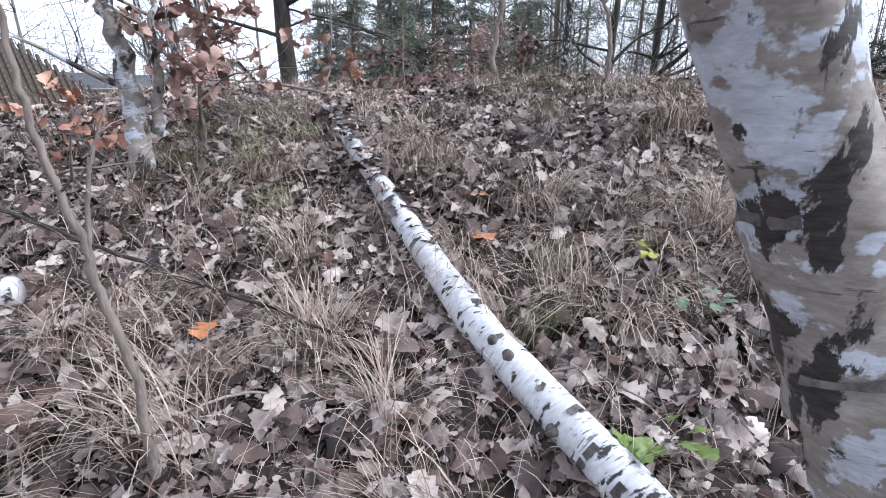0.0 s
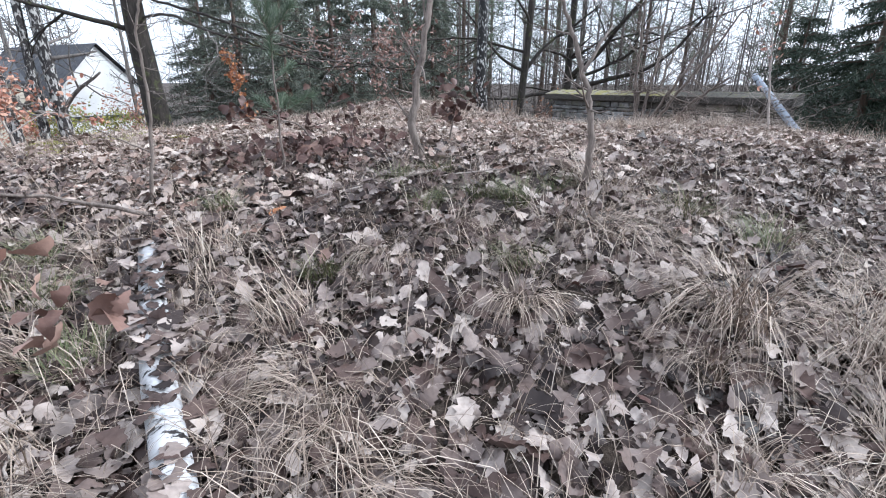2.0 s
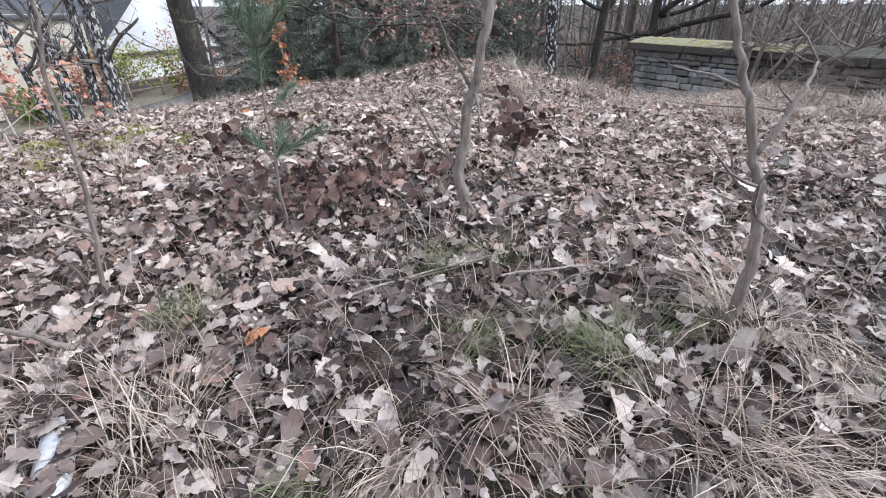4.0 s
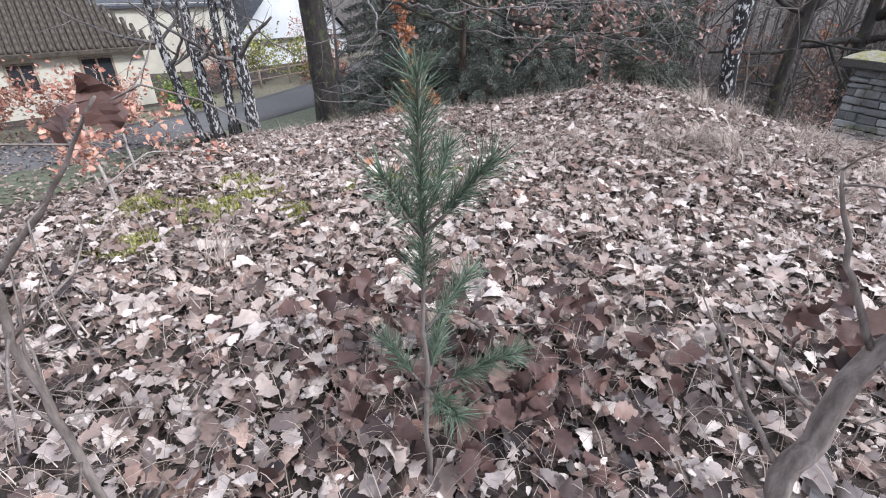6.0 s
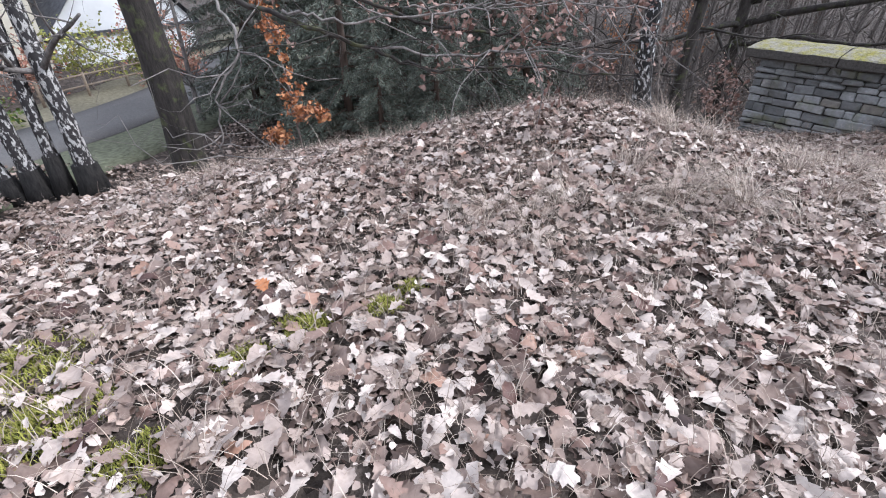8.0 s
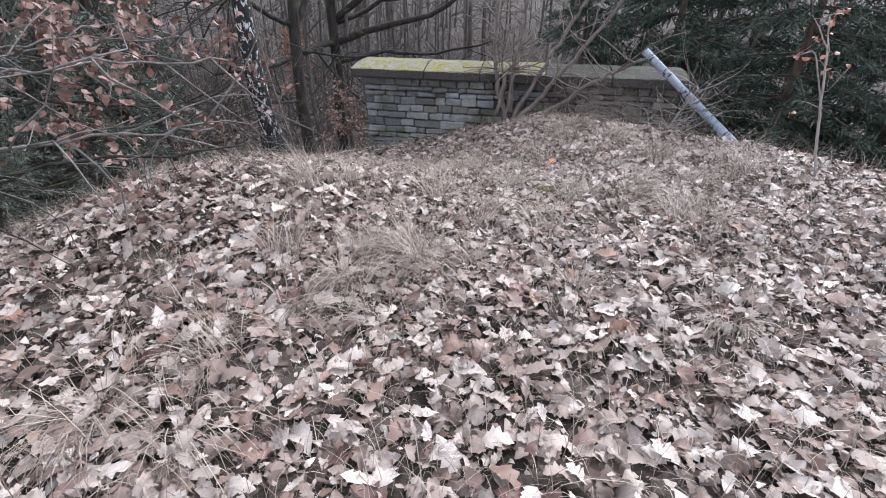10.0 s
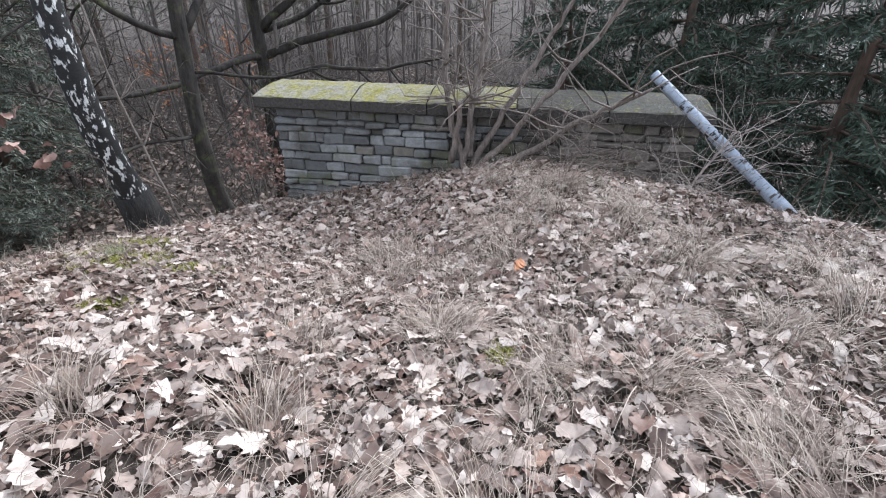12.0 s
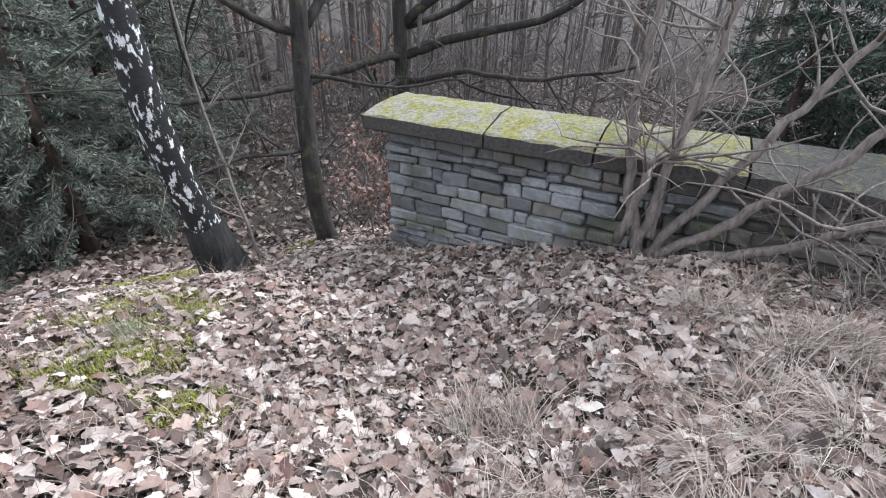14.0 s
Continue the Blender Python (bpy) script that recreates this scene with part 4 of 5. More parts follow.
# ---- conifers, woods and undergrowth ----
def spruce(name, x, y, tall, spread, mat, label, seed, group):
    rng = np.random.default_rng(seed)
    ob = thing(name, Matrix.Translation((x, y, gz(x, y) - 0.1)), label, "conifer", group)
    g = Geo()
    g.tube([(0, 0, 0), (0, 0, tall * 0.5), (0, 0, tall)], [0.02 * tall, 0.012 * tall, 0.01], 8)
    part("trunk", g, PINE_BARK, ob)
    P, D, S = [], [], []
    g = Geo()
    for z in np.arange(0.15, tall - 0.3, 0.32):
        rr = spread * (1 - z / tall) ** 0.8 + 0.15
        for k in range(7):
            a = rng.uniform(0, 2 * np.pi)
            e = np.array([math.cos(a) * rr, math.sin(a) * rr, z - 0.25 * rr + rng.uniform(-0.1, 0.15)])
            s = np.array([0, 0, z])
            g.tube([s, (s + e) / 2 + (0, 0, 0.06), e], [0.018, 0.012, 0.005], 4)
            n = int(rr / 0.05) + 3
            for j in range(n):
                f = 0.15 + 0.85 * j / n
                p = s + (e - s) * f
                for _ in range(11):
                    d = (e - s) / rr * 0.5 + rng.normal(0, 0.6, 3) + (0, 0, -0.2)
                    P.append(p + rng.normal(0, 0.04, 3))
                    D.append(d / np.linalg.norm(d))
                    S.append(rng.uniform(0.07, 0.17))
    part("bough_work", g, PINE_BARK, ob)["kind"] = "stuff"
    P, D, S = np.array(P), np.array(D), np.array(S)[:, None]
    side = np.cross(D, rng.normal(0, 1, D.shape))
    side /= np.linalg.norm(side, axis=1, keepdims=True)
    v = np.stack([P, P + D * S * 0.5 + side * S * 0.075, P + D * S, P + D * S * 0.5 - side * S * 0.075], 1)
    c = bulk("crown", v.reshape(-1, 3), np.arange(len(P) * 4), np.full(len(P), 4), mat)
    c.parent = ob
    c["kind"] = "stuff"
    return ob


def pine(x, y, tall, seed):
    rng = np.random.default_rng(seed)
    ob = thing("pine_tree", Matrix.Translation((x, y, gz(x, y) - 0.1)), "tall pine with a thin trunk and green crown", "pine tree", "pines beyond the mound")
    g = Geo()
    pts, rad = stem(g, rng, [(0, 0, 0), (0.1, 0, tall * 0.4), (0, 0.1, tall)], 0.15, 0.05)
    part("trunk", g, PINE_BARK, ob)
    g, tw = Geo(), []
    for _ in range(34):
        k = rng.choice(np.where(pts[:, 2] > tall * 0.3)[0])
        a = rng.uniform(0, 2 * np.pi)
        grow(g, rng, pts[k], (math.cos(a), math.sin(a), rng.uniform(-0.1, 0.5)), rng.uniform(0.8, 2.4), 0.03, 1, 5, 0.4, 0.15, (2, 4), tw)
    part("bough_work", g, PINE_BARK, ob)["kind"] = "stuff"
    P = np.repeat(np.array([t[0] for t in tw]), 14, 0) + rng.normal(0, 0.15, (len(tw) * 14, 3))
    D = rng.normal(0, 1, P.shape) + (0, 0, 0.4)
    D /= np.linalg.norm(D, axis=1, keepdims=True)
    side = np.cross(D, rng.normal(0, 1, D.shape))
    side /= np.linalg.norm(side, axis=1, keepdims=True)
    S = rng.uniform(0.09, 0.2, len(P))[:, None]
    v = np.stack([P, P + D * S * 0.5 + side * S * 0.09, P + D * S, P + D * S * 0.5 - side * S * 0.09], 1)
    c = bulk("crown", v.reshape(-1, 3), np.arange(len(P) * 4), np.full(len(P), 4), NEEDLE)
    c.parent = ob
    c["kind"] = "stuff"
    return ob


def at_ground(x, y, turn, size=1.0, sink=0.1):
    return Matrix.Translation((x, y, gz(x, y) - sink)) @ Matrix.Rotation(turn, 4, 'Z') @ Matrix.Diagonal((size, size, size, 1))


def copy_scaled(ob, x, y, turn, size):
    """A copy stood elsewhere, turned and resized as a whole."""
    c = copy_thing(ob, at_ground(x, y, turn))
    c.scale = (size, size, size)
    return c


def build_woods():
    rng = np.random.default_rng(81)
    # dark spruce thicket beyond the crest
    sp = spruce("spruce_tree", -1.2, 17.6, 6.5, 1.9, DARKNEEDLE, "dense dark spruce with boughs to the ground", 82, "spruce thicket")
    for x, y, s in [(2.3, 17.6, 0.9), (-2.8, 19.2, 1.1), (0.2, 19.6, 1.2), (3.6, 19.0, 1.0), (1.7, 20.8, 1.2), (-1.0, 21.5, 1.3), (4.2, 21.8, 1.2), (-0.4, 15.9, 0.55), (0.8, 15.9, 0.6), (-4.4, 21.6, 1.1)]:
        copy_scaled(sp, x, y, rng.uniform(0, 6), s)
    gs = spruce("spruce_tree", 9.8, 7.6, 5.0, 2.0, GREENSPRUCE, "broad green conifer beyond the wall end", 83, "conifers by the wall")
    for x, y, s in [(10.8, 9.8, 1.1), (11.6, 6.2, 1.2), (9.4, 5.0, 0.8), (12.8, 8.8, 1.3), (11.4, 12.0, 1.0), (13.6, 11.4, 1.3), (9.9, 2.6, 1.0)]:
        copy_scaled(gs, x, y, rng.uniform(0, 6), s)
    pn = pine(-0.5, 26, 11, 84)
    for x, y, s in [(2, 24, 0.9), (4, 29, 1.1), (-3, 30, 1.0), (6.5, 26, 1.0), (8.5, 31, 1.1), (1, 34, 1.2), (5, 37, 1.2), (11, 27, 1.0), (-6, 36, 1.1), (14, 32, 1.1), (9, 38, 1.2), (17, 28, 1.0), (3, 21.5, 0.75), (-1.8, 23, 0.8), (-1, 40, 1.2), (12, 40, 1.2), (20, 36, 1.1), (22, 30, 1.1), (7, 33, 1.0), (15, 24, 0.9), (-4.5, 42, 1.2), (18, 41, 1.2), (25, 26, 1.1), (21, 22, 0.9), (24, 18, 1.0), (28, 21, 1.1)]:
        copy_scaled(pn, x, y, rng.uniform(0, 6), s)
    protos = []
    for k in range(4):
        t = bare_tree("forest_tree", 9 + 2.5 * k, 19 + k, [(0, 0, 0), (rng.uniform(-0.2, 0.2), 0.1, 2), (rng.uniform(-0.3, 0.3), 0, 5), (0, 0, 10)], rng.uniform(0.06, 0.1), 0.025, FOREST_BARK,
                      "thin leafless forest tree with many twigs", seed=90 + k, depth=2, scatter=22, zlow=1.0, group="leafless forest trees")
        protos.append(t)
    n, stood = 0, []
    for _ in range(1500):
        if n >= 80:
            break
        a, d = rng.uniform(-1.75, 0.42), rng.uniform(11.0, 46)
        x, y = 2.5 - math.sin(a) * d, 9 + math.cos(a) * d
        if x < -4 - 0.12 * (y - 14) or (y < 17 and x < 7.8) or (x < 8.5 and y < 13) or y < -4 or (-3.5 < x < 4.5 and y < 22) or any((x - p) ** 2 + (y - q) ** 2 < 5.5 for p, q in stood):
            continue
        stood.append((x, y))
        copy_scaled(protos[rng.integers(0, 4)], x, y, rng.uniform(0, 6), rng.uniform(0.7, 1.25))
        n += 1
    n = 0
    for _ in range(900):  # young growth close behind the wall
        if n >= 60:
            break
        x, y = rng.uniform(6.5, 24), rng.uniform(13.5, 32)
        if (x - 6.5) * 0.868 + (y - 13.0) * 0.496 < 1.6 or x - 6.5 > 1.6 * (y - 11) or any((x - p) ** 2 + (y - q) ** 2 < 0.8 for p, q in stood):
            continue
        stood.append((x, y))
        copy_scaled(protos[rng.integers(0, 4)], x, y, rng.uniform(0, 6), rng.uniform(0.38, 0.7))
        n += 1
    # undergrowth
    bushes = []
    for k in range(3):
        b = thing("undergrowth_bush", at_ground(8.6 + k, 15 + k, 0), "tangle of thin leafless brush on the forest floor", "undergrowth", "undergrowth")
        g = Geo()
        for _ in range(12):
            a = rng.uniform(0, 6.28)
            grow(g, rng, (rng.normal(0, 0.25), rng.normal(0, 0.25), 0), (math.cos(a) * 0.5, math.sin(a) * 0.5, 1), rng.uniform(0.8, 2.2), 0.012, 2, 4, 0.5, 0.2, (2, 5))
        part("brush", g, FOREST_BARK, b)["kind"] = "stuff"
        bushes.append(b)
    n = 0
    for _ in range(1600):
        if n >= 170:
            break
        a, d = rng.uniform(-1.7, 0.3), rng.uniform(6.5, 34)
        x, y = 2.5 - math.sin(a) * d, 9 + math.cos(a) * d
        if x < -4 or (y < 14.8 and x < 7.6) or (x < 8.3 and y < 13) or (-3.5 < x < 4.2 and y < 17):
            continue
        copy_scaled(bushes[rng.integers(0, 3)], x, y, rng.uniform(0, 6), rng.uniform(0.7, 1.4))
        n += 1
    # far woods
    g = Geo()
    for _ in range(300):
        a, d = rng.uniform(-3.0, 3.2), rng.uniform(48, 85)
        x, y = 2 - math.sin(a) * d, 9 + math.cos(a) * d
        top = rng.uniform(8, 16)
        lean = rng.normal(0, 0.9, 2)
        g.tube([(x, y, FAR - 0.2), (x + lean[0] * 0.3 + 0.1, y + lean[1] * 0.3, FAR + top * 0.45), (x + lean[0], y + lean[1], FAR + top)], [rng.uniform(0.07, 0.15), 0.06, 0.02], 4)
        for _ in range(60):
            z = FAR + top * rng.uniform(0.08, 1.0)
            f = (z - FAR) / top
            b = rng.normal(0, 1, 3)
            b = b / np.linalg.norm(b) * rng.uniform(0.8, 3.2)
            p = np.array([x + lean[0] * f + rng.normal(0, 0.7), y + lean[1] * f + rng.normal(0, 0.7), z])
            g.tube([p, p + (b[0] * 0.5, b[1] * 0.5, abs(b[2]) * 0.3), p + (b[0], b[1], abs(b[2]))], [0.035, 0.025, 0.012], 3)
    tagged(part("far_woods", g, FOREST_BARK), "far grey leafless woods", "woods", kind="stuff")


build_woods()
for x, y, tl, sd in [(9.6, 21.5, 2.6, 57), (8.2, 23.0, 2.4, 58), (11.8, 24.5, 2.6, 59)]:
    z = gz(x, y)
    sapling("beech_sapling", [[(x, y, z), (x + 0.1, y, z + tl * 0.5), (x + 0.05, y + 0.1, z + tl)], [(x + 0.05, y, z + tl * 0.4), (x + 0.6, y - 0.2, z + tl * 0.65)], [(x + 0.05, y, z + tl * 0.5), (x - 0.6, y - 0.1, z + tl * 0.8)]],
            0.02, TWIG, "young beech with orange leaves deep in the wood", (ORANGE, 260, 0.1), sd, 14, 0.6)

# ---- road, houses and garden beyond the mound ----
def ribbon(name, mid, width, z, mat, label, category):
    mid = np.array(mid, float)
    t, q = np.linspace(0, 1, len(mid)), np.linspace(0, 1, 40)
    c = np.stack([np.interp(q, t, mid[:, k]) for k in range(2)], 1)
    for _ in range(4):
        c[1:-1] = 0.25 * c[:-2] + 0.5 * c[1:-1] + 0.25 * c[2:]
    d = np.gradient(c, axis=0)
    d /= np.linalg.norm(d, axis=1, keepdims=True)
    n = np.stack([-d[:, 1], d[:, 0]], 1)
    g = Geo()
    v, f = [], []
    for i in range(40):
        for w, dz in ((-0.5, -0.3), (-0.5, 0), (-0.25, 0.03), (0.25, 0.03), (0.5, 0), (0.5, -0.3)):
            p = c[i] + n[i] * width * w
            v.append((p[0], p[1], z + dz))
    for i in range(39):
        for j in range(5):
            f.append((i * 6 + j, i * 6 + j + 1, (i + 1) * 6 + j + 1, (i + 1) * 6 + j))
    g.add(v, f)
    return tagged(part(name, g, mat), label, category, kind="structure")


ROAD = [(-18, 7), (-14, 12.5), (-11.2, 16.2), (-8.9, 20), (-7.7, 24.5), (-7.6, 34), (-8, 60)]
ribbon("verge", [(x - 1.9, y + 0.9) for x, y in ROAD], 3.4, FAR + 0.07, VERGE, "pale grass verge along the road", "verge")
ribbon("verge", [(x + 2.0, y - 1.0) for x, y in ROAD], 2.6, FAR + 0.06, DULL_VERGE, "dull green grass verge along the road", "verge")
ribbon("road", ROAD, 2.9, FAR + 0.12, ASPHALT, "narrow grey asphalt road below the mound", "road")


def gable_roof(g, L, W, eave, ridge, over, hip=0.0):
    """Roof planes of a house L long and W deep, as rows of tiles laid over a slope."""
    v = [(-over, -over, eave), (L + over, -over, eave), (L + over, W + over, eave), (-over, W + over, eave), (hip - over, W / 2, ridge), (L + over - hip, W / 2, ridge)]
    lo = [(x, y, z - 0.12) for x, y, z in v]
    g.add(v + lo, [(0, 1, 5, 4), (2, 3, 4, 5), *([(3, 0, 4), (1, 2, 5)] if hip else []), (0, 6, 7, 1), (1, 7, 8, 2), (2, 8, 9, 3), (3, 9, 6, 0), (6, 9, 8, 7)])


def house(name, at, L, W, tall, ridge, wall_mat, roof_mat, label, windows, hip=0.0, over=0.4, rows=0, gable=True):
    ob = thing(name, at, label, "house")
    g = Geo()
    g.box((0, 0, -0.3), (L, W, tall))
    if gable and not hip:
        g.add([(0, 0, tall), (0, W, tall), (0, W / 2, ridge - 0.15)], [(0, 1, 2)])
        g.add([(L, 0, tall), (L, W, tall), (L, W / 2, ridge - 0.15)], [(0, 2, 1)])
    part("wall", g, wall_mat, ob, smooth=False)
    g = Geo()
    gable_roof(g, L, W, tall - 0.1, ridge, over, hip)
    roof = part("roof", g, roof_mat, ob, smooth=False)
    if rows:
        rng = np.random.default_rng(7)
        proto = Geo()
        proto.tube([(0, 0, 0.0), (0, 0.19, 0.005), (0, 0.38, 0.03)], [0.075, 0.075, 0.07], 6)
        me = proto.mesh("roof_tile")
        me.materials.append(roof_mat)
        run = W / 2 + over
        rise = ridge - tall + 0.1
        slope = math.atan2(rise, run)
        length = math.hypot(run, rise)
        flat = Geo()
        n = 0
        for r in range(int(length / 0.33)):
            s = r * 0.33 + 0.05
            x0, x1 = -over + hip * s / length, L + over - hip * s / length
            for x in np.arange(x0, x1, 0.22):
                y, z = -over + s * math.cos(slope), tall - 0.1 + s * math.sin(slope)
                m = Matrix.Translation((x, y, z + 0.02)) @ Matrix.Rotation(slope, 4, 'X')
                if x < 5.2 and n < 300:
                    t = new("roof_tile", me)
                    t.parent = roof
                    t.matrix_basis = m
                    n += 1
                else:
                    p = np.concatenate(proto.v)
                    flat.add([m @ Vector(q) for q in p], proto.f)
        part("tile_field", flat, roof_mat, roof)["kind"] = "stuff"
    for x, z, w, h in windows:
        g = Geo()
        for a, b, c, d in ((x - 0.07, z - 0.07, w + 0.14, 0.07), (x - 0.07, z + h, w + 0.14, 0.07), (x - 0.07, z, 0.07, h), (x + w, z, 0.07, h), (x + w / 2 - 0.03, z, 0.06, h)):
            g.box((a, -0.05, b), (a + c, 0.02, b + d))
        win = part("window", g, WOOD, ob, "wooden window frame", smooth=False)
        g = Geo()
        g.box((x, -0.02, z), (x + w, 0.0, z + h))
        part("pane", g, GLASS, win, "dark glass pane", smooth=False)
    return ob


def facing(x, y, ang):
    return Matrix.Translation((x, y, FAR)) @ Matrix.Rotation(ang, 4, 'Z')


house("tiled_house", facing(-13.8, 21.4, math.atan2(-0.75, -0.66)) @ Matrix.Diagonal((1, -1, 1, 1)), 10, 7, 2.15, 5.2, CREAM, TILE, "low cream house under a brown tiled hip roof",
      [(1.1, 0.75, 0.9, 1.0), (3.4, 0.9, 0.7, 0.8), (5.6, 0.8, 0.9, 0.9)], hip=3.2, rows=1)
house("cream_house", facing(-20.6, 26.6, math.atan2(0.57, 0.81)), 6.4, 5, 3.3, 4.2, CREAM, SLATE, "tall plain cream house behind the birches", [(4.2, 1.0, 0.9, 1.1)], over=0.2)
house("white_house", facing(-10.8, 35.9, math.atan2(0.6, -0.8)), 9, 7, 1.5, 5.2, WHITE, SLATE, "white rendered house under a steep dark roof", [(1.4, 0.4, 1.0, 1.0)], over=0.25)


def leafy_bush(x, y, r, tall, mat, label, n, size, seed, group):
    rng = np.random.default_rng(seed)
    ob = thing("garden_bush", at_ground(x, y, 0), label, "bush", group)
    ends = []
    for _ in range(6):
        g = Geo()
        a = rng.uniform(0, 6.28)
        grow(g, rng, (rng.normal(0, 0.1), rng.normal(0, 0.1), 0), (math.cos(a) * r / tall, math.sin(a) * r / tall, 1), tall * rng.uniform(0.6, 0.95), 0.02, 2, 5, 0.3, 0.2, (4, 7), ends)
        part("stem", g, TWIG, ob)
    at = np.array([ends[k][0] for k in rng.integers(0, len(ends), n)]) + rng.normal(0, size * 0.9, (n, 3))
    lf = scatter_leaves("foliage", at, rng.uniform(0.7, 1.3, n) * size, np.tile([0, 0, 0.4], (n, 1)), mat, seed, 2, 0.35, 0.9)
    lf.parent = ob
    lf["kind"] = "stuff"
    return ob


YELLOWGREEN = mat_leaf("yellow_green_leaf", [(0.0, (0.16, 0.19, 0.04)), (0.6, (0.33, 0.34, 0.08)), (1.0, (0.48, 0.44, 0.14))])
for i, (x, y, r, tl, m, lb) in enumerate([(-11.2, 25.2, 0.7, 2.2, YELLOWGREEN, "yellow-green garden bush by the road"), (-10.0, 27.0, 0.8, 1.9, YELLOWGREEN, "yellow-green garden bush by the road"),
                                          (-9.6, 28.6, 1.0, 2.3, PINKISH, "faded orange garden bush by the road"), (-12.6, 24.2, 0.9, 1.7, PINKISH, "faded orange garden bush by the road"),
                                          (-12.6, 18.4, 0.8, 1.5, PINKISH, "faded orange hedge bush before the house"), (-13.6, 17.0, 0.9, 1.7, PINKISH, "faded orange hedge bush before the house"),
                                          (-11.9, 20.2, 0.7, 1.3, GREEN, "dull green bush before the house"), (-14.6, 15.6, 0.8, 1.5, PINKISH, "faded orange hedge bush before the house"),
                                          (-8.4, 26.4, 0.9, 1.2, PINKISH, "faded orange garden bush by the road")]):
    leafy_bush(x, y, r, tl, m, lb, 900, 0.11, 600 + i, "garden bushes")


def fence():
    ob = thing("rail_fence", at_ground(-11.4, 22.6, 0, sink=0), "weathered wooden rail fence along the verge", "fence")
    d = Vector((0.42, 0.9, 0)).normalized()
    for k in range(5):
        g = Geo()
        p = d * (k * 1.6)
        g.tube([(p.x, p.y, -0.1), (p.x, p.y, 0.9)], [0.05, 0.045], 8)
        part("post", g, WOOD, ob)
    for z in (0.45, 0.8):
        g = Geo()
        e = d * 6.5
        g.tube([(-d.x * 0.1, -d.y * 0.1, z), (e.x / 2, e.y / 2, z + 0.02), (e.x, e.y, z)], [0.03, 0.032, 0.028], 7)
        part("rail", g, WOOD, ob)


fence()
# bare roadside trees past the houses
ROADSIDE = bare_tree("roadside_tree", -10.5, 30.5, [(0, 0, 0), (0.1, 0, 2), (0, 0.1, 5), (0.1, 0, 11)], 0.14, 0.04, GREY_BARK, "leafless roadside tree with many twigs", seed=97, depth=2, scatter=24, zlow=1.8, group="roadside trees")
for k, (x, y, sz) in enumerate([(-5.5, 27, 0.9), (-8.6, 45, 1.1), (-5, 33, 1.1), (-17, 33, 0.9), (-4.6, 24.5, 0.8), (-20, 38, 1.1), (-9, 40, 1.2), (-24, 30, 1.1), (-5.8, 20.5, 0.6)]):
    copy_scaled(ROADSIDE, x, y, k * 1.3, sz)

# ---- litter and grass over the mound ----
def in_moss(x, y):
    for a, b, r in MOSSES:
        if (x - a) ** 2 + (y - b) ** 2 < (r * 0.8) ** 2:
            return True
    return False


MOSSES = [(-1.76, 7.0, 0.36), (-1.5, 7.2, 0.19), (-2.35, 7.05, 0.29), (-1.96, 6.5, 0.24), (-1.83, 7.5, 0.31), (-1.14, 6.97, 0.14), (-0.64, 7.58, 0.14), (-0.9, 7.41, 0.12), (-0.29, 7.68, 0.11), (-0.16, 7.82, 0.08), (3.22, 12.3, 0.60), (3.6, 12.0, 0.29),
          (3.15, 11.45, 0.50), (3.45, 10.87, 0.24), (3.3, 13.6, 0.60), (4.9, 14.4, 0.48), (2.8, 10.4, 0.14), (3.9, 8.6, 0.12)]


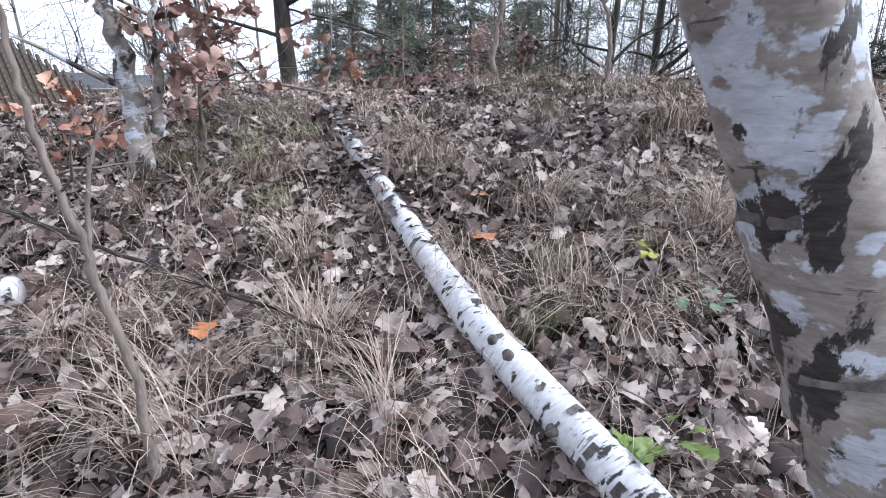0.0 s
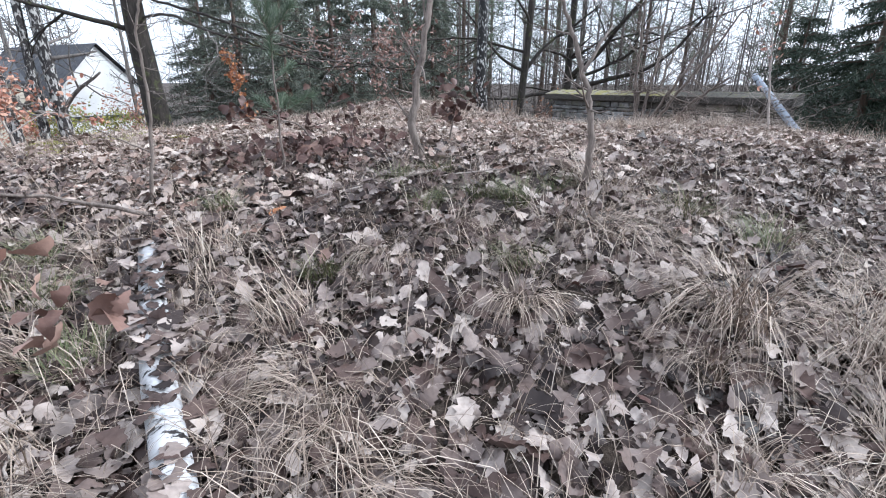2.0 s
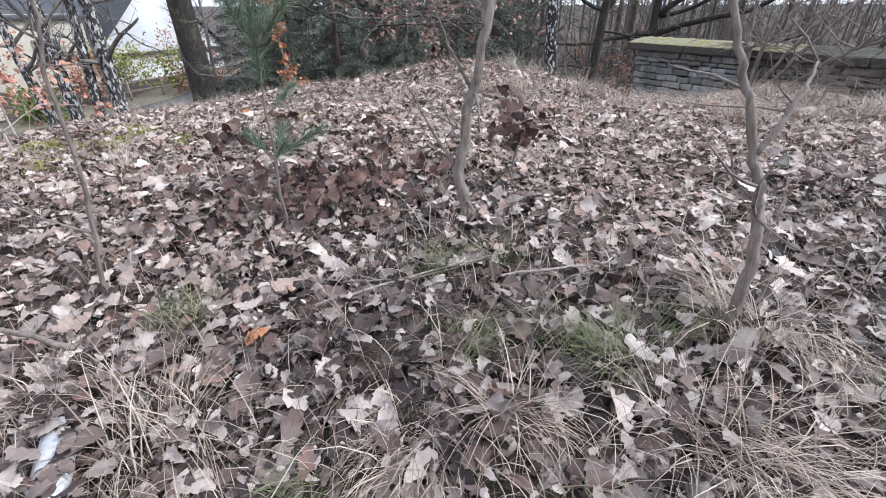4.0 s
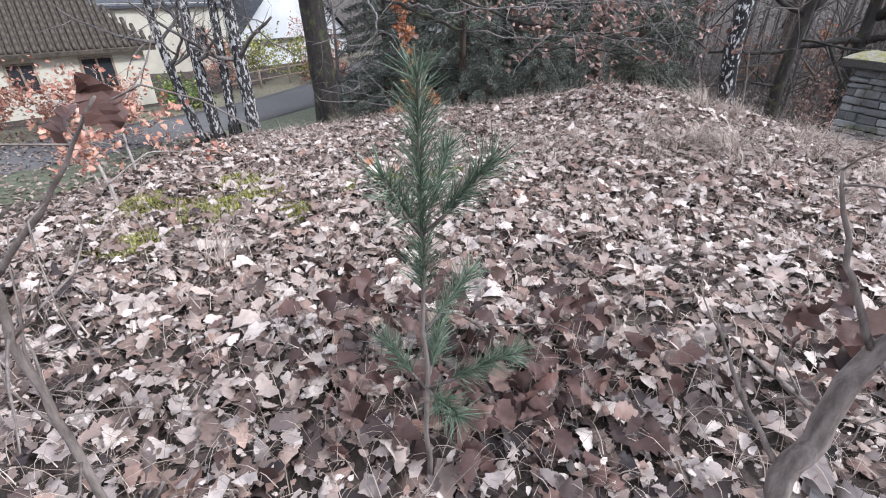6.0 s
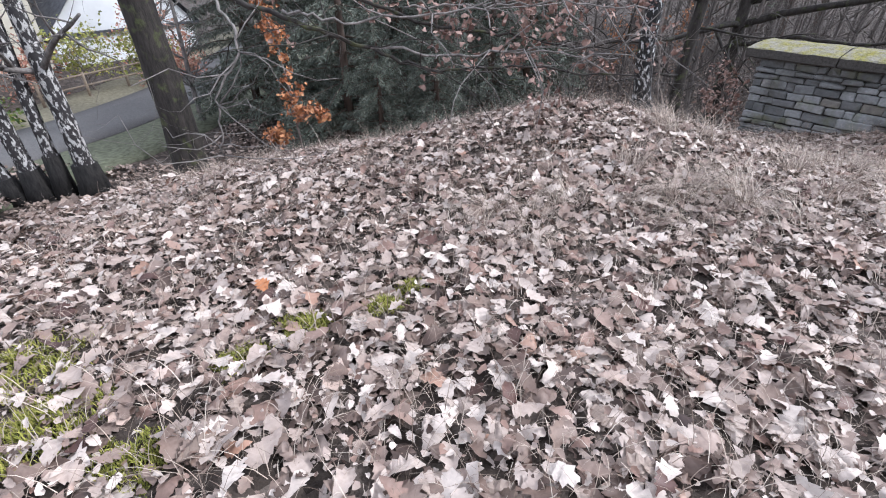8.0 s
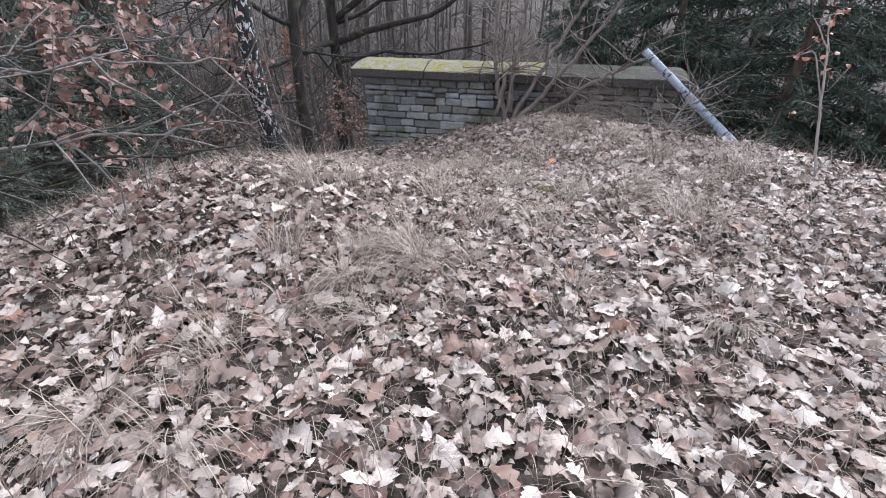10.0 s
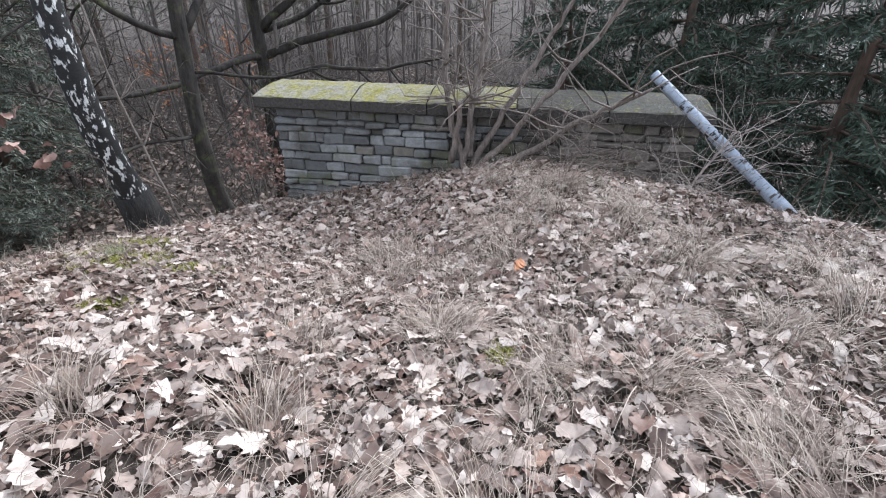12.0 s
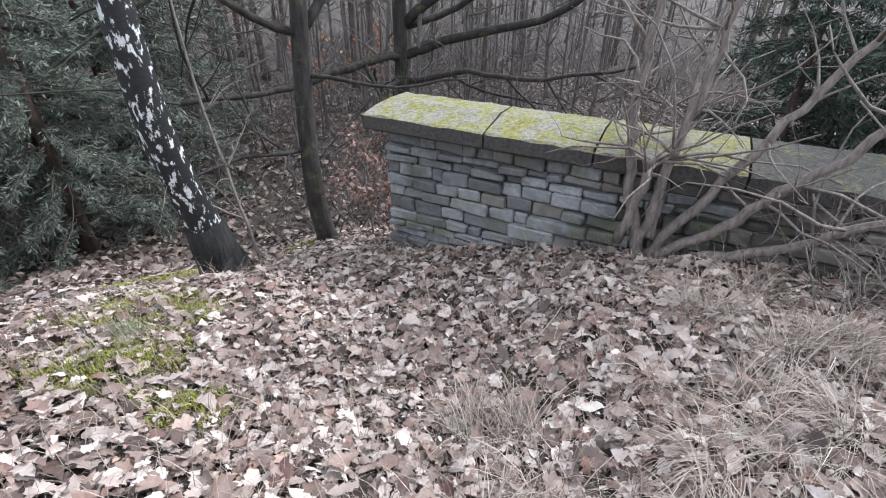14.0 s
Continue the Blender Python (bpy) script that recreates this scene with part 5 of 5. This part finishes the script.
def build_litter():
    rng = np.random.default_rng(101)
    N = 122000
    x = np.concatenate([rng.uniform(-4.5, 8.0, N), rng.uniform(-2.2, 3.2, 9000), rng.uniform(2.5, 6.2, 4000)])
    y = np.concatenate([rng.uniform(-1.2, 16.5, N), rng.uniform(-0.4, 4.6, 9000), rng.uniform(8.5, 13.0, 4000)])
    N = len(x)
    keep = np.ones(N, bool)
    line = np.array([(p[1][0], p[1][1]) for p in PATH])
    near = np.sqrt(((x[:, None] - line[None, :, 0]) ** 2 + (y[:, None] - line[None, :, 1]) ** 2).min(1))
    keep &= rng.uniform(0, 1, N) < np.clip(1.35 - near * 0.12, 0.45, 1)
    slope = (y < 4.3) | ((x > 4.2) & (y < 10))
    keep &= ~(slope & (rng.uniform(0, 1, N) < 0.08))
    keep &= ~np.array([in_moss(a, b) and rng.uniform() < 0.6 for a, b in zip(x, y)])
    back = (x - WALL_O[0]) * WALL_N[0] + (y - WALL_O[1]) * WALL_N[1]
    keep &= ~((back > 0.05) & (back < 0.6) & (y < 13))
    x, y = x[keep], y[keep]
    z = height(x, y) + np.array([relief(a, b) for a, b in zip(x, y)]) + rng.uniform(-0.008, 0.055, len(x))
    e = 0.05
    nrm = np.stack([-(height(x + e, y) - height(x - e, y)) / (2 * e), -(height(x, y + e) - height(x, y - e)) / (2 * e), np.ones(len(x))], 1)
    size = 0.036 + 0.118 * rng.uniform(0, 1, len(x)) ** 1.5
    P = np.stack([x, y, z], 1)
    pick = (np.abs(x - 0.2) < 1.6) & (np.abs(y - 7.4) < 1.3)
    single = np.where(pick)[0][:300]
    rest = np.ones(len(x), bool)
    rest[single] = False
    # Lower slope takes the damp leaves whose colour includes its shade.
    damp = rest & (y < 5.2 + 0.4 * np.sin(x * 2.3) + rng.normal(0, 0.55, len(x)))
    rest &= ~damp
    tagged(scatter_leaves("damp_leaf_litter", P[damp], size[damp], nrm[damp], DAMP_SHADED, 103, 4, 0.27, 0.33, (-0.4, 0.8), kinds=40), "damp dark brown oak leaves on the slope, darkened for its shade", "leaf litter", kind="stuff")
    far = rest & (np.sqrt(((x[:, None] - line[None, :, 0]) ** 2 + (y[:, None] - line[None, :, 1]) ** 2).min(1)) > 3.4)
    rest &= ~far
    tagged(scatter_leaves("leaf_litter", P[rest], size[rest], nrm[rest], LEAF, 102, 4, 0.28, 0.27, (-0.35, 0.7), kinds=60), "thick carpet of dead grey-brown oak leaves", "leaf litter", kind="stuff")
    tagged(scatter_leaves("outer_leaf_litter", P[far], size[far], nrm[far], LEAF, 107, 2, 0.28, 0.24, (-0.3, 0.6), kinds=30), "thick carpet of dead grey-brown oak leaves", "leaf litter", kind="stuff")
    C = 44000
    xc, yc = rng.uniform(-3.2, 6.6, C), rng.uniform(-0.4, 13.2, C)
    zc = height(xc, yc) + np.array([relief(a, b) for a, b in zip(xc, yc)]) + rng.uniform(0.01, 0.062, C)
    dark = yc < 5.0 + rng.normal(0, 0.5, C)
    for sel, m, sd, lb in ((dark, DAMP_SHADED, 108, "small dark crumbs of broken oak leaf"), (~dark, LEAF, 109, "small pale crumbs of broken oak leaf")):
        tagged(scatter_leaves("leaf_crumbs", np.stack([xc, yc, zc], 1)[sel], rng.uniform(0.016, 0.045, sel.sum()), np.tile([0, 0, 1.0], (sel.sum(), 1)), m, sd, 1, 0.33, 0.45), lb, "leaf litter", kind="stuff")
    M = 36000
    xf, yf = rng.uniform(-6, 22, M), rng.uniform(4, 30, M)
    ok = ((xf > 8.0) | (yf > 14.5)) & (xf > -4.5 - 0.1 * (yf - 14))
    xf, yf = xf[ok], yf[ok]
    zf = height(xf, yf) + rng.uniform(0.0, 0.06, len(xf))
    tagged(scatter_leaves("forest_leaf_litter", np.stack([xf, yf, zf], 1), rng.uniform(0.09, 0.19, len(xf)), np.tile([0, 0, 1.0], (len(xf), 1)), BROWN, 105, 2, 0.3, 0.4), "dead leaves over the forest floor", "leaf litter", kind="stuff")
    xf, yf = np.where(rng.uniform(0, 1, 17000) < 0.75, rng.uniform(-9, -3, 17000), rng.uniform(-14.5, -7.6, 17000)), rng.uniform(3, 17, 17000)
    zf = height(xf, yf) + rng.uniform(0.0, 0.05, len(xf)) + np.where(xf < -7.6, 0.13, 0.0)
    tagged(scatter_leaves("slope_leaf_litter", np.stack([xf, yf, zf], 1), rng.uniform(0.08, 0.15, len(xf)), np.tile([0, 0, 1.0], (len(xf), 1)), BROWN, 106, 2, 0.3, 0.4), "dead leaves down the mound side", "leaf litter", kind="stuff")
    n2 = 420
    xo, yo = rng.uniform(-2.5, 6.5, n2), rng.uniform(0, 13, n2)
    zo = height(xo, yo) + np.array([relief(a, b) for a, b in zip(xo, yo)]) + 0.05
    tagged(scatter_leaves("brown_leaf_litter", np.stack([xo, yo, zo], 1), rng.uniform(0.07, 0.13, n2), np.tile([0, 0, 1.0], (n2, 1)), RUST, 104, 4, 0.3, 0.35), "scattered rust-brown dead leaves", "leaf litter", kind="stuff")
    xd, yd = rng.normal(0.18, 0.32, 150), rng.normal(5.56, 0.16, 150)
    zd = height(xd, yd) + np.array([relief(a, b) for a, b in zip(xd, yd)]) + rng.uniform(0.04, 0.13, 150)
    tagged(scatter_leaves("rust_leaf_drift", np.stack([xd, yd, zd], 1), rng.uniform(0.07, 0.12, 150), np.tile([0, -0.5, 0.6], (150, 1)), RUST, 110, 4, 0.29, 0.5), "drift of dark red-brown oak leaves standing on edge", "leaf litter", kind="stuff")
    meshes = []
    for k in range(8):
        v, f = leaf_shape(rng, 1.0, 4, 0.28, rng.uniform(-0.3, 0.6), rng.uniform(-0.3, 0.5))
        g = Geo()
        g.add(v, f)
        me = g.mesh("dead_leaf", False)
        me.materials.append(LEAF_ONE)
        meshes.append(me)
    for i in single:
        ob = new("dead_leaf", meshes[rng.integers(0, 8)])
        ob.parent = ground
        ob.matrix_basis = Matrix.Translation(P[i] + (0, 0, 0.012)) @ Euler((rng.normal(0, 0.2), rng.normal(0, 0.2), rng.uniform(0, 6.28))).to_matrix().to_4x4() @ Matrix.Diagonal((size[i], size[i], size[i], 1))


def leaf_one():
    k = Mat("single_dead_leaf", 0.55)
    c = k.ramp(k.rand(), [(0.0, (0.16, 0.115, 0.09)), (0.3, (0.34, 0.265, 0.22)), (0.7, (0.48, 0.395, 0.345)), (1.0, (0.58, 0.50, 0.445))])
    fine = k.noise(9, 4)
    k.color(k.mix(0.4, c, k.ramp(fine, [(0.3, (0.55, 0.5, 0.47)), (0.65, (1.1, 1.08, 1.05))]), 'MULTIPLY')).bump(fine, 0.3, 0.02)
    return k.m


LEAF_ONE = leaf_one()


def build_grass():
    rng = np.random.default_rng(111)
    # thin scattered dry blades
    N = 22000
    x, y = rng.uniform(-3, 7, N), rng.uniform(-0.8, 12.5, N)
    dense = (y < 4.6) | ((x > 3.2) & (y < 11.5) & (x + 0.55 * (y - 8) > 3.6))
    keep = dense | (rng.uniform(0, 1, N) < 0.3)
    x, y = x[keep], y[keep]
    z = height(x, y) + np.array([relief(a, b) for a, b in zip(x, y)])
    a = rng.uniform(0, 6.28, len(x))
    v, l, c = blades(np.stack([x, y, z], 1), np.stack([np.cos(a), np.sin(a)], 1), rng.uniform(0.08, 0.42, len(x)), rng.uniform(0.0018, 0.0045, len(x)), rng.uniform(0.5, 1.7, len(x)), rng)
    tagged(bulk("dry_grass", v, l, c, STRAW), "thin dry straw-coloured grass blades", "dry grass", kind="stuff")
    # fine broken straw and stalks lying through the leaves
    M = 62000
    xs, ys = rng.uniform(-2.6, 6.4, M), rng.uniform(-0.6, 13.0, M)
    zs = height(xs, ys) + np.array([relief(p, q) for p, q in zip(xs, ys)]) + rng.uniform(0.0, 0.05, M)
    t = rng.uniform(0, 6.28, M)
    v, l, c = blades(np.stack([xs, ys, zs], 1), np.stack([np.cos(t), np.sin(t)], 1), rng.uniform(0.05, 0.26, M), rng.uniform(0.0016, 0.0038, M), rng.uniform(1.0, 2.3, M), rng)
    tagged(bulk("straw_litter", v, l, c, STRAW), "fine broken straw lying through the dead leaves", "dry grass", kind="stuff")
    # tussocks
    spots = [(0.27, 3.56), (1.15, 3.3), (1.57, 3.63), (1.73, 3.12), (1.47, 2.76), (2.1, 3.5), (2.3, 3.0), (1.0, 2.6), (0.5, 2.1), (-0.3, 2.2), (-0.6, 1.8), (0.0, 1.7), (-0.9, 2.6), (-0.5, 3.0), (1.3, 2.1), (1.7, 2.3),
             (2.0, 2.6), (2.6, 3.6), (0.8, 4.0), (2.0, 4.2), (0.3, 1.5), (-0.4, 1.4), (1.1, 1.7), (-1.0, 1.9), (4.9, 9.1), (5.2, 8.8), (5.5, 9.2), (5.0, 8.3), (5.8, 8.9), (5.4, 9.7), (5.9, 9.5), (6.2, 9.4), (4.6, 8.0),
             (3.9, 8.9), (3.3, 9.3), (3.6, 9.9), (2.9, 9.0), (4.3, 7.4), (5.0, 7.6), (1.9, 8.6), (2.2, 8.2), (1.6, 8.9), (6.0, 10.0), (3.0, 8.2), (2.5, 7.5)]
    spots += [(0.89, 8.51), (0.63, 8.14), (1.79, 8.61), (2.01, 8.45), (1.59, 8.2), (1.66, 8.51), (1.3, 8.49), (1.97, 8.43), (-1.32, 6.32), (0.39, 8.66), (5.68, 8.18), (5.78, 8.64), (6.16, 8.91), (5.58, 8.08), (5.97, 9.55), (6.02, 9.44), (6.31, 9.83), (5.64, 9.15), (5.9, 9.91)]
    spots += [(rng.uniform(-1.6, 3.0), rng.uniform(0.9, 4.4)) for _ in range(55)] + [(rng.uniform(3.8, 6.2), rng.uniform(7.2, 10.2)) for _ in range(26)] + [(rng.uniform(2.2, 4.2), rng.uniform(6.8, 9.8)) for _ in range(10)]
    for i, (a, b) in enumerate([(2.1, 2.6), (2.4, 3.0), (1.9, 3.2), (2.6, 2.5), (2.8, 3.2), (1.8, 2.2)]):
        grass_tuft(a, b, 0.6, STRAW, "large tussock of long swept dry grass", 240, 0.14, 2.1, 700 + i)
    spots = [p for p in spots if math.hypot(p[0] - 0.34, p[1] - 4.19) > 0.45]
    for i, (a, b) in enumerate(spots):
        grass_tuft(a + rng.normal(0, 0.05), b + rng.normal(0, 0.05), rng.uniform(0.3, 0.56), STRAW, "tussock of long dry straw-coloured grass", int(rng.uniform(70, 150)), rng.uniform(0.06, 0.16), rng.uniform(1.8, 2.9), 200 + i)
    for i, (a, b, ln) in enumerate([(1.35, 4.12, 0.24), (-0.24, 4.6, 0.16), (-0.75, 3.8, 0.26), (-0.85, 3.4, 0.24), (0.75, 1.75, 0.2), (0.9, 2.05, 0.18), (2.2, 3.9, 0.25), (3.2, 11.7, 0.2), (1.2, 3.6, 0.2), (0.35, 3.9, 0.2), (-1.0, 3.9, 0.28), (-1.2, 3.5, 0.28), (-0.7, 3.1, 0.26), (-1.1, 3.0, 0.26), (-0.9, 4.2, 0.26), (-0.5, 3.5, 0.22), (-1.4, 3.9, 0.28), (-0.45, 2.6, 0.2), (2.4, 3.6, 0.25), (0.9, 4.3, 0.2), (1.21, 4.29, 0.2), (1.38, 4.18, 0.2), (1.57, 4.24, 0.2), (1.07, 4.77, 0.2), (-0.21, 4.64, 0.2), (0.78, 4.74, 0.2)]):
        grass_tuft(a, b, ln, GRASS, "green grass tuft among dead leaves", 170, 0.09, 1.3, 300 + i)


def build_moss():
    for i, (a, b, r) in enumerate(MOSSES):
        rng = np.random.default_rng(400 + i)
        n = int(16000 * r * r) + 500
        t = rng.uniform(0, 6.28, n)
        q = r * rng.uniform(0, 1, n) ** 0.6 * (1 + 0.3 * np.sin(3 * t + i) + 0.2 * np.sin(7 * t + 2 * i))
        x, y = a + np.cos(t) * q, b + np.sin(t) * q * 0.8
        z = height(x, y) + np.array([relief(u, w) for u, w in zip(x, y)]) + 0.03 * (1 - q / r) - 0.002
        d = rng.uniform(0, 6.28, n)
        v, l, c = blades(np.stack([x, y, z], 1) - (a, b, gz(a, b)), np.stack([np.cos(d), np.sin(d)], 1), rng.uniform(0.015, 0.045, n), rng.uniform(0.004, 0.009, n), rng.uniform(0.2, 1.4, n), rng)
        ob = bulk("moss_patch", v, l, c, MOSS)
        ob.matrix_basis = Matrix.Translation((a, b, gz(a, b)))
        tagged(ob, "yellow-green moss cushion between dead leaves", "moss", "moss patches on the mound")


def build_sticks():
    def on(pts, lift=0.03):
        return [(x, y, gr(x, y) + lift) for x, y in pts]
    stick([(-1.75, 2.45, gr(-1.75, 2.45) + 0.12), (-0.9, 2.05, gr(-0.9, 2.05) + 0.1), (0.08, 1.68, gr(0.08, 1.68) + 0.06)], 0.012, OAK_BARK, "long thin dark stick across the slope", 1, twigs=3)
    stick([(-0.52, 4.4, gr(-0.52, 4.4) + 0.12), (-1.0, 4.5, gr(-1, 4.5) + 0.18), (-1.6, 4.4, gr(-1.6, 4.4) + 0.2)], 0.012, TWIG, "thin stick lying over the log end", 2, twigs=2)
    for i, pts in enumerate([[(0.5, 1.9), (0.9, 1.75), (1.3, 1.8)], [(0.3, 4.6), (0.8, 4.7), (1.1, 4.75)], [(0.4, 4.75), (0.7, 4.66), (1.0, 4.72)], [(1.0, 4.6), (1.5, 4.6), (1.8, 4.8)], [(4.6, 9.3), (4.75, 9.1), (4.8, 8.95)],
                             [(-0.6, 1.35), (-0.2, 1.5), (0.1, 1.45)], [(3.9, 9.4), (4.1, 9.55), (4.15, 9.8)], [(-2.3, 6.6), (-2.5, 7.0), (-2.7, 7.5)], [(0.6, 1.5), (0.9, 1.55), (1.1, 1.4)], [(5.0, 10.6), (5.3, 10.5), (5.6, 10.6)],
                             [(5.2, 13.0), (5.0, 13.3), (4.7, 13.4)], [(-0.4, 2.9), (-0.6, 3.3)], [(2.7, 8.0), (2.85, 8.3)]]):
        stick(on(pts, 0.045), 0.006, PALE_TWIG if i % 2 else TWIG, "small dry twig on dead leaves", 10 + i, twigs=2)


def orange_leaves():
    rng = np.random.default_rng(131)
    for x, y, sz, m in [(0.59, 2.48, 0.16, ORANGE), (-0.42, 1.72, 0.15, ORANGE), (0.05, 2.45, 0.1, ORANGE), (-0.06, 2.1, 0.09, RUST), (0.62, 2.12, 0.15, ORANGE), (2.35, 3.4, 0.15, RUST), (1.3, 8.55, 0.12, RUST), (4.75, 9.0, 0.12, ORANGE),
                        (4.6, 8.75, 0.12, RUST), (0.7, 6.3, 0.1, RUST), (-0.9, 7.9, 0.1, ORANGE), (3.6, 9.2, 0.12, RUST), (2.9, 9.8, 0.11, RUST), (0.1, 4.45, 0.1, ORANGE)]:
        g = Geo()
        v, f = leaf_shape(rng, sz, 4, 0.32, rng.uniform(-0.1, 0.4), 0.15)
        g.add(v, f)
        ob = part("fallen_leaf", g, m, smooth=False)
        ob.matrix_basis = Matrix.Translation((x, y, gr(x, y) + 0.075)) @ Euler((rng.normal(0, 0.25), rng.normal(0, 0.25), rng.uniform(0, 6.28))).to_matrix().to_4x4()
        tagged(ob, "single orange-brown oak leaf on the litter", "leaf", "orange fallen leaves")


def hanging_leaf(x, y, z, size, seed):
    """A withered leaf still on its twig tip."""
    rng = np.random.default_rng(seed)
    g = Geo()
    v, f = leaf_shape(rng, size, 4, 0.34, 0.5, 0.3)
    g.add(v + np.array([size / 2, 0, 0]), f)
    ob = part("leaf", g, RUST, SAPLING_L, smooth=False)
    ob.matrix_basis = Matrix.Translation(Vector((x, y, z)) - SAPLING_L.matrix_basis.translation) @ Euler((rng.normal(0, 0.5), 1.1, rng.uniform(0, 6.28))).to_matrix().to_4x4()


for k, (x, y, z) in enumerate([(-0.24, 4.82, 2.77), (-0.25, 4.83, 2.76), (-0.3, 4.85, 2.73)]):
    hanging_leaf(x, y, z, 0.065, 150 + k)


def green_sprig(x, y, mat, label, n, size, seed):
    rng = np.random.default_rng(seed)
    ob = thing("green_sprig", Matrix.Translation((x, y, gr(x, y))), label, "wild plant")
    for _ in range(3):
        g = Geo()
        a = rng.uniform(0, 6.28)
        g.tube([(0, 0, 0), (0.05 * math.cos(a), 0.05 * math.sin(a), 0.08), (0.14 * math.cos(a), 0.14 * math.sin(a), 0.12)], [0.003, 0.0025, 0.0015], 5)
        part("stalk", g, TWIG, ob)
    for _ in range(n):
        g = Geo()
        v, f = leaf_shape(rng, size * rng.uniform(0.7, 1.2), 2, 0.3, 0.2, 0.15)
        g.add(v, f)
        p = part("leaf", g, mat, ob, smooth=False)
        a, r = rng.uniform(0, 6.28), rng.uniform(0.04, 0.15)
        p.matrix_basis = Matrix.Translation((r * math.cos(a), r * math.sin(a), rng.uniform(0.07, 0.13))) @ Euler((rng.normal(0, 0.3), rng.normal(0, 0.3), a)).to_matrix().to_4x4()


def log_leaves():
    rng = np.random.default_rng(133)
    pts = np.array([(x, y, gz(x, y) + 0.115) for x, y in LOG])
    t = 0.5 + 0.5 * rng.uniform(0, 1, 170) ** 0.8
    s = np.linspace(0, 1, len(pts))
    P = np.stack([np.interp(t, s, pts[:, k]) for k in range(3)], 1) + rng.normal(0, 1, (170, 3)) * (0.055, 0.02, 0.004) - np.array([0, 0, 0.002])
    tagged(scatter_leaves("log_leaf_litter", P, rng.uniform(0.05, 0.11, 170), np.tile([0, 0, 1.0], (170, 1)), DAMP_SHADED, 134, 4, 0.3, 0.3), "dead leaves lying on the birch log", "leaf litter", kind="stuff")


orange_leaves()
green_sprig(1.32, 2.0, YELLOWGREEN, "small plant with yellow-green leaves", 9, 0.07, 141)
green_sprig(1.05, 1.3, GREEN, "small plant with green leaves beside the log", 8, 0.09, 142)
green_sprig(1.35, 1.75, NEEDLE, "pale grey-green feathery plant in the litter", 14, 0.06, 143)
log_leaves()
build_litter()
build_grass()
build_moss()
build_sticks()
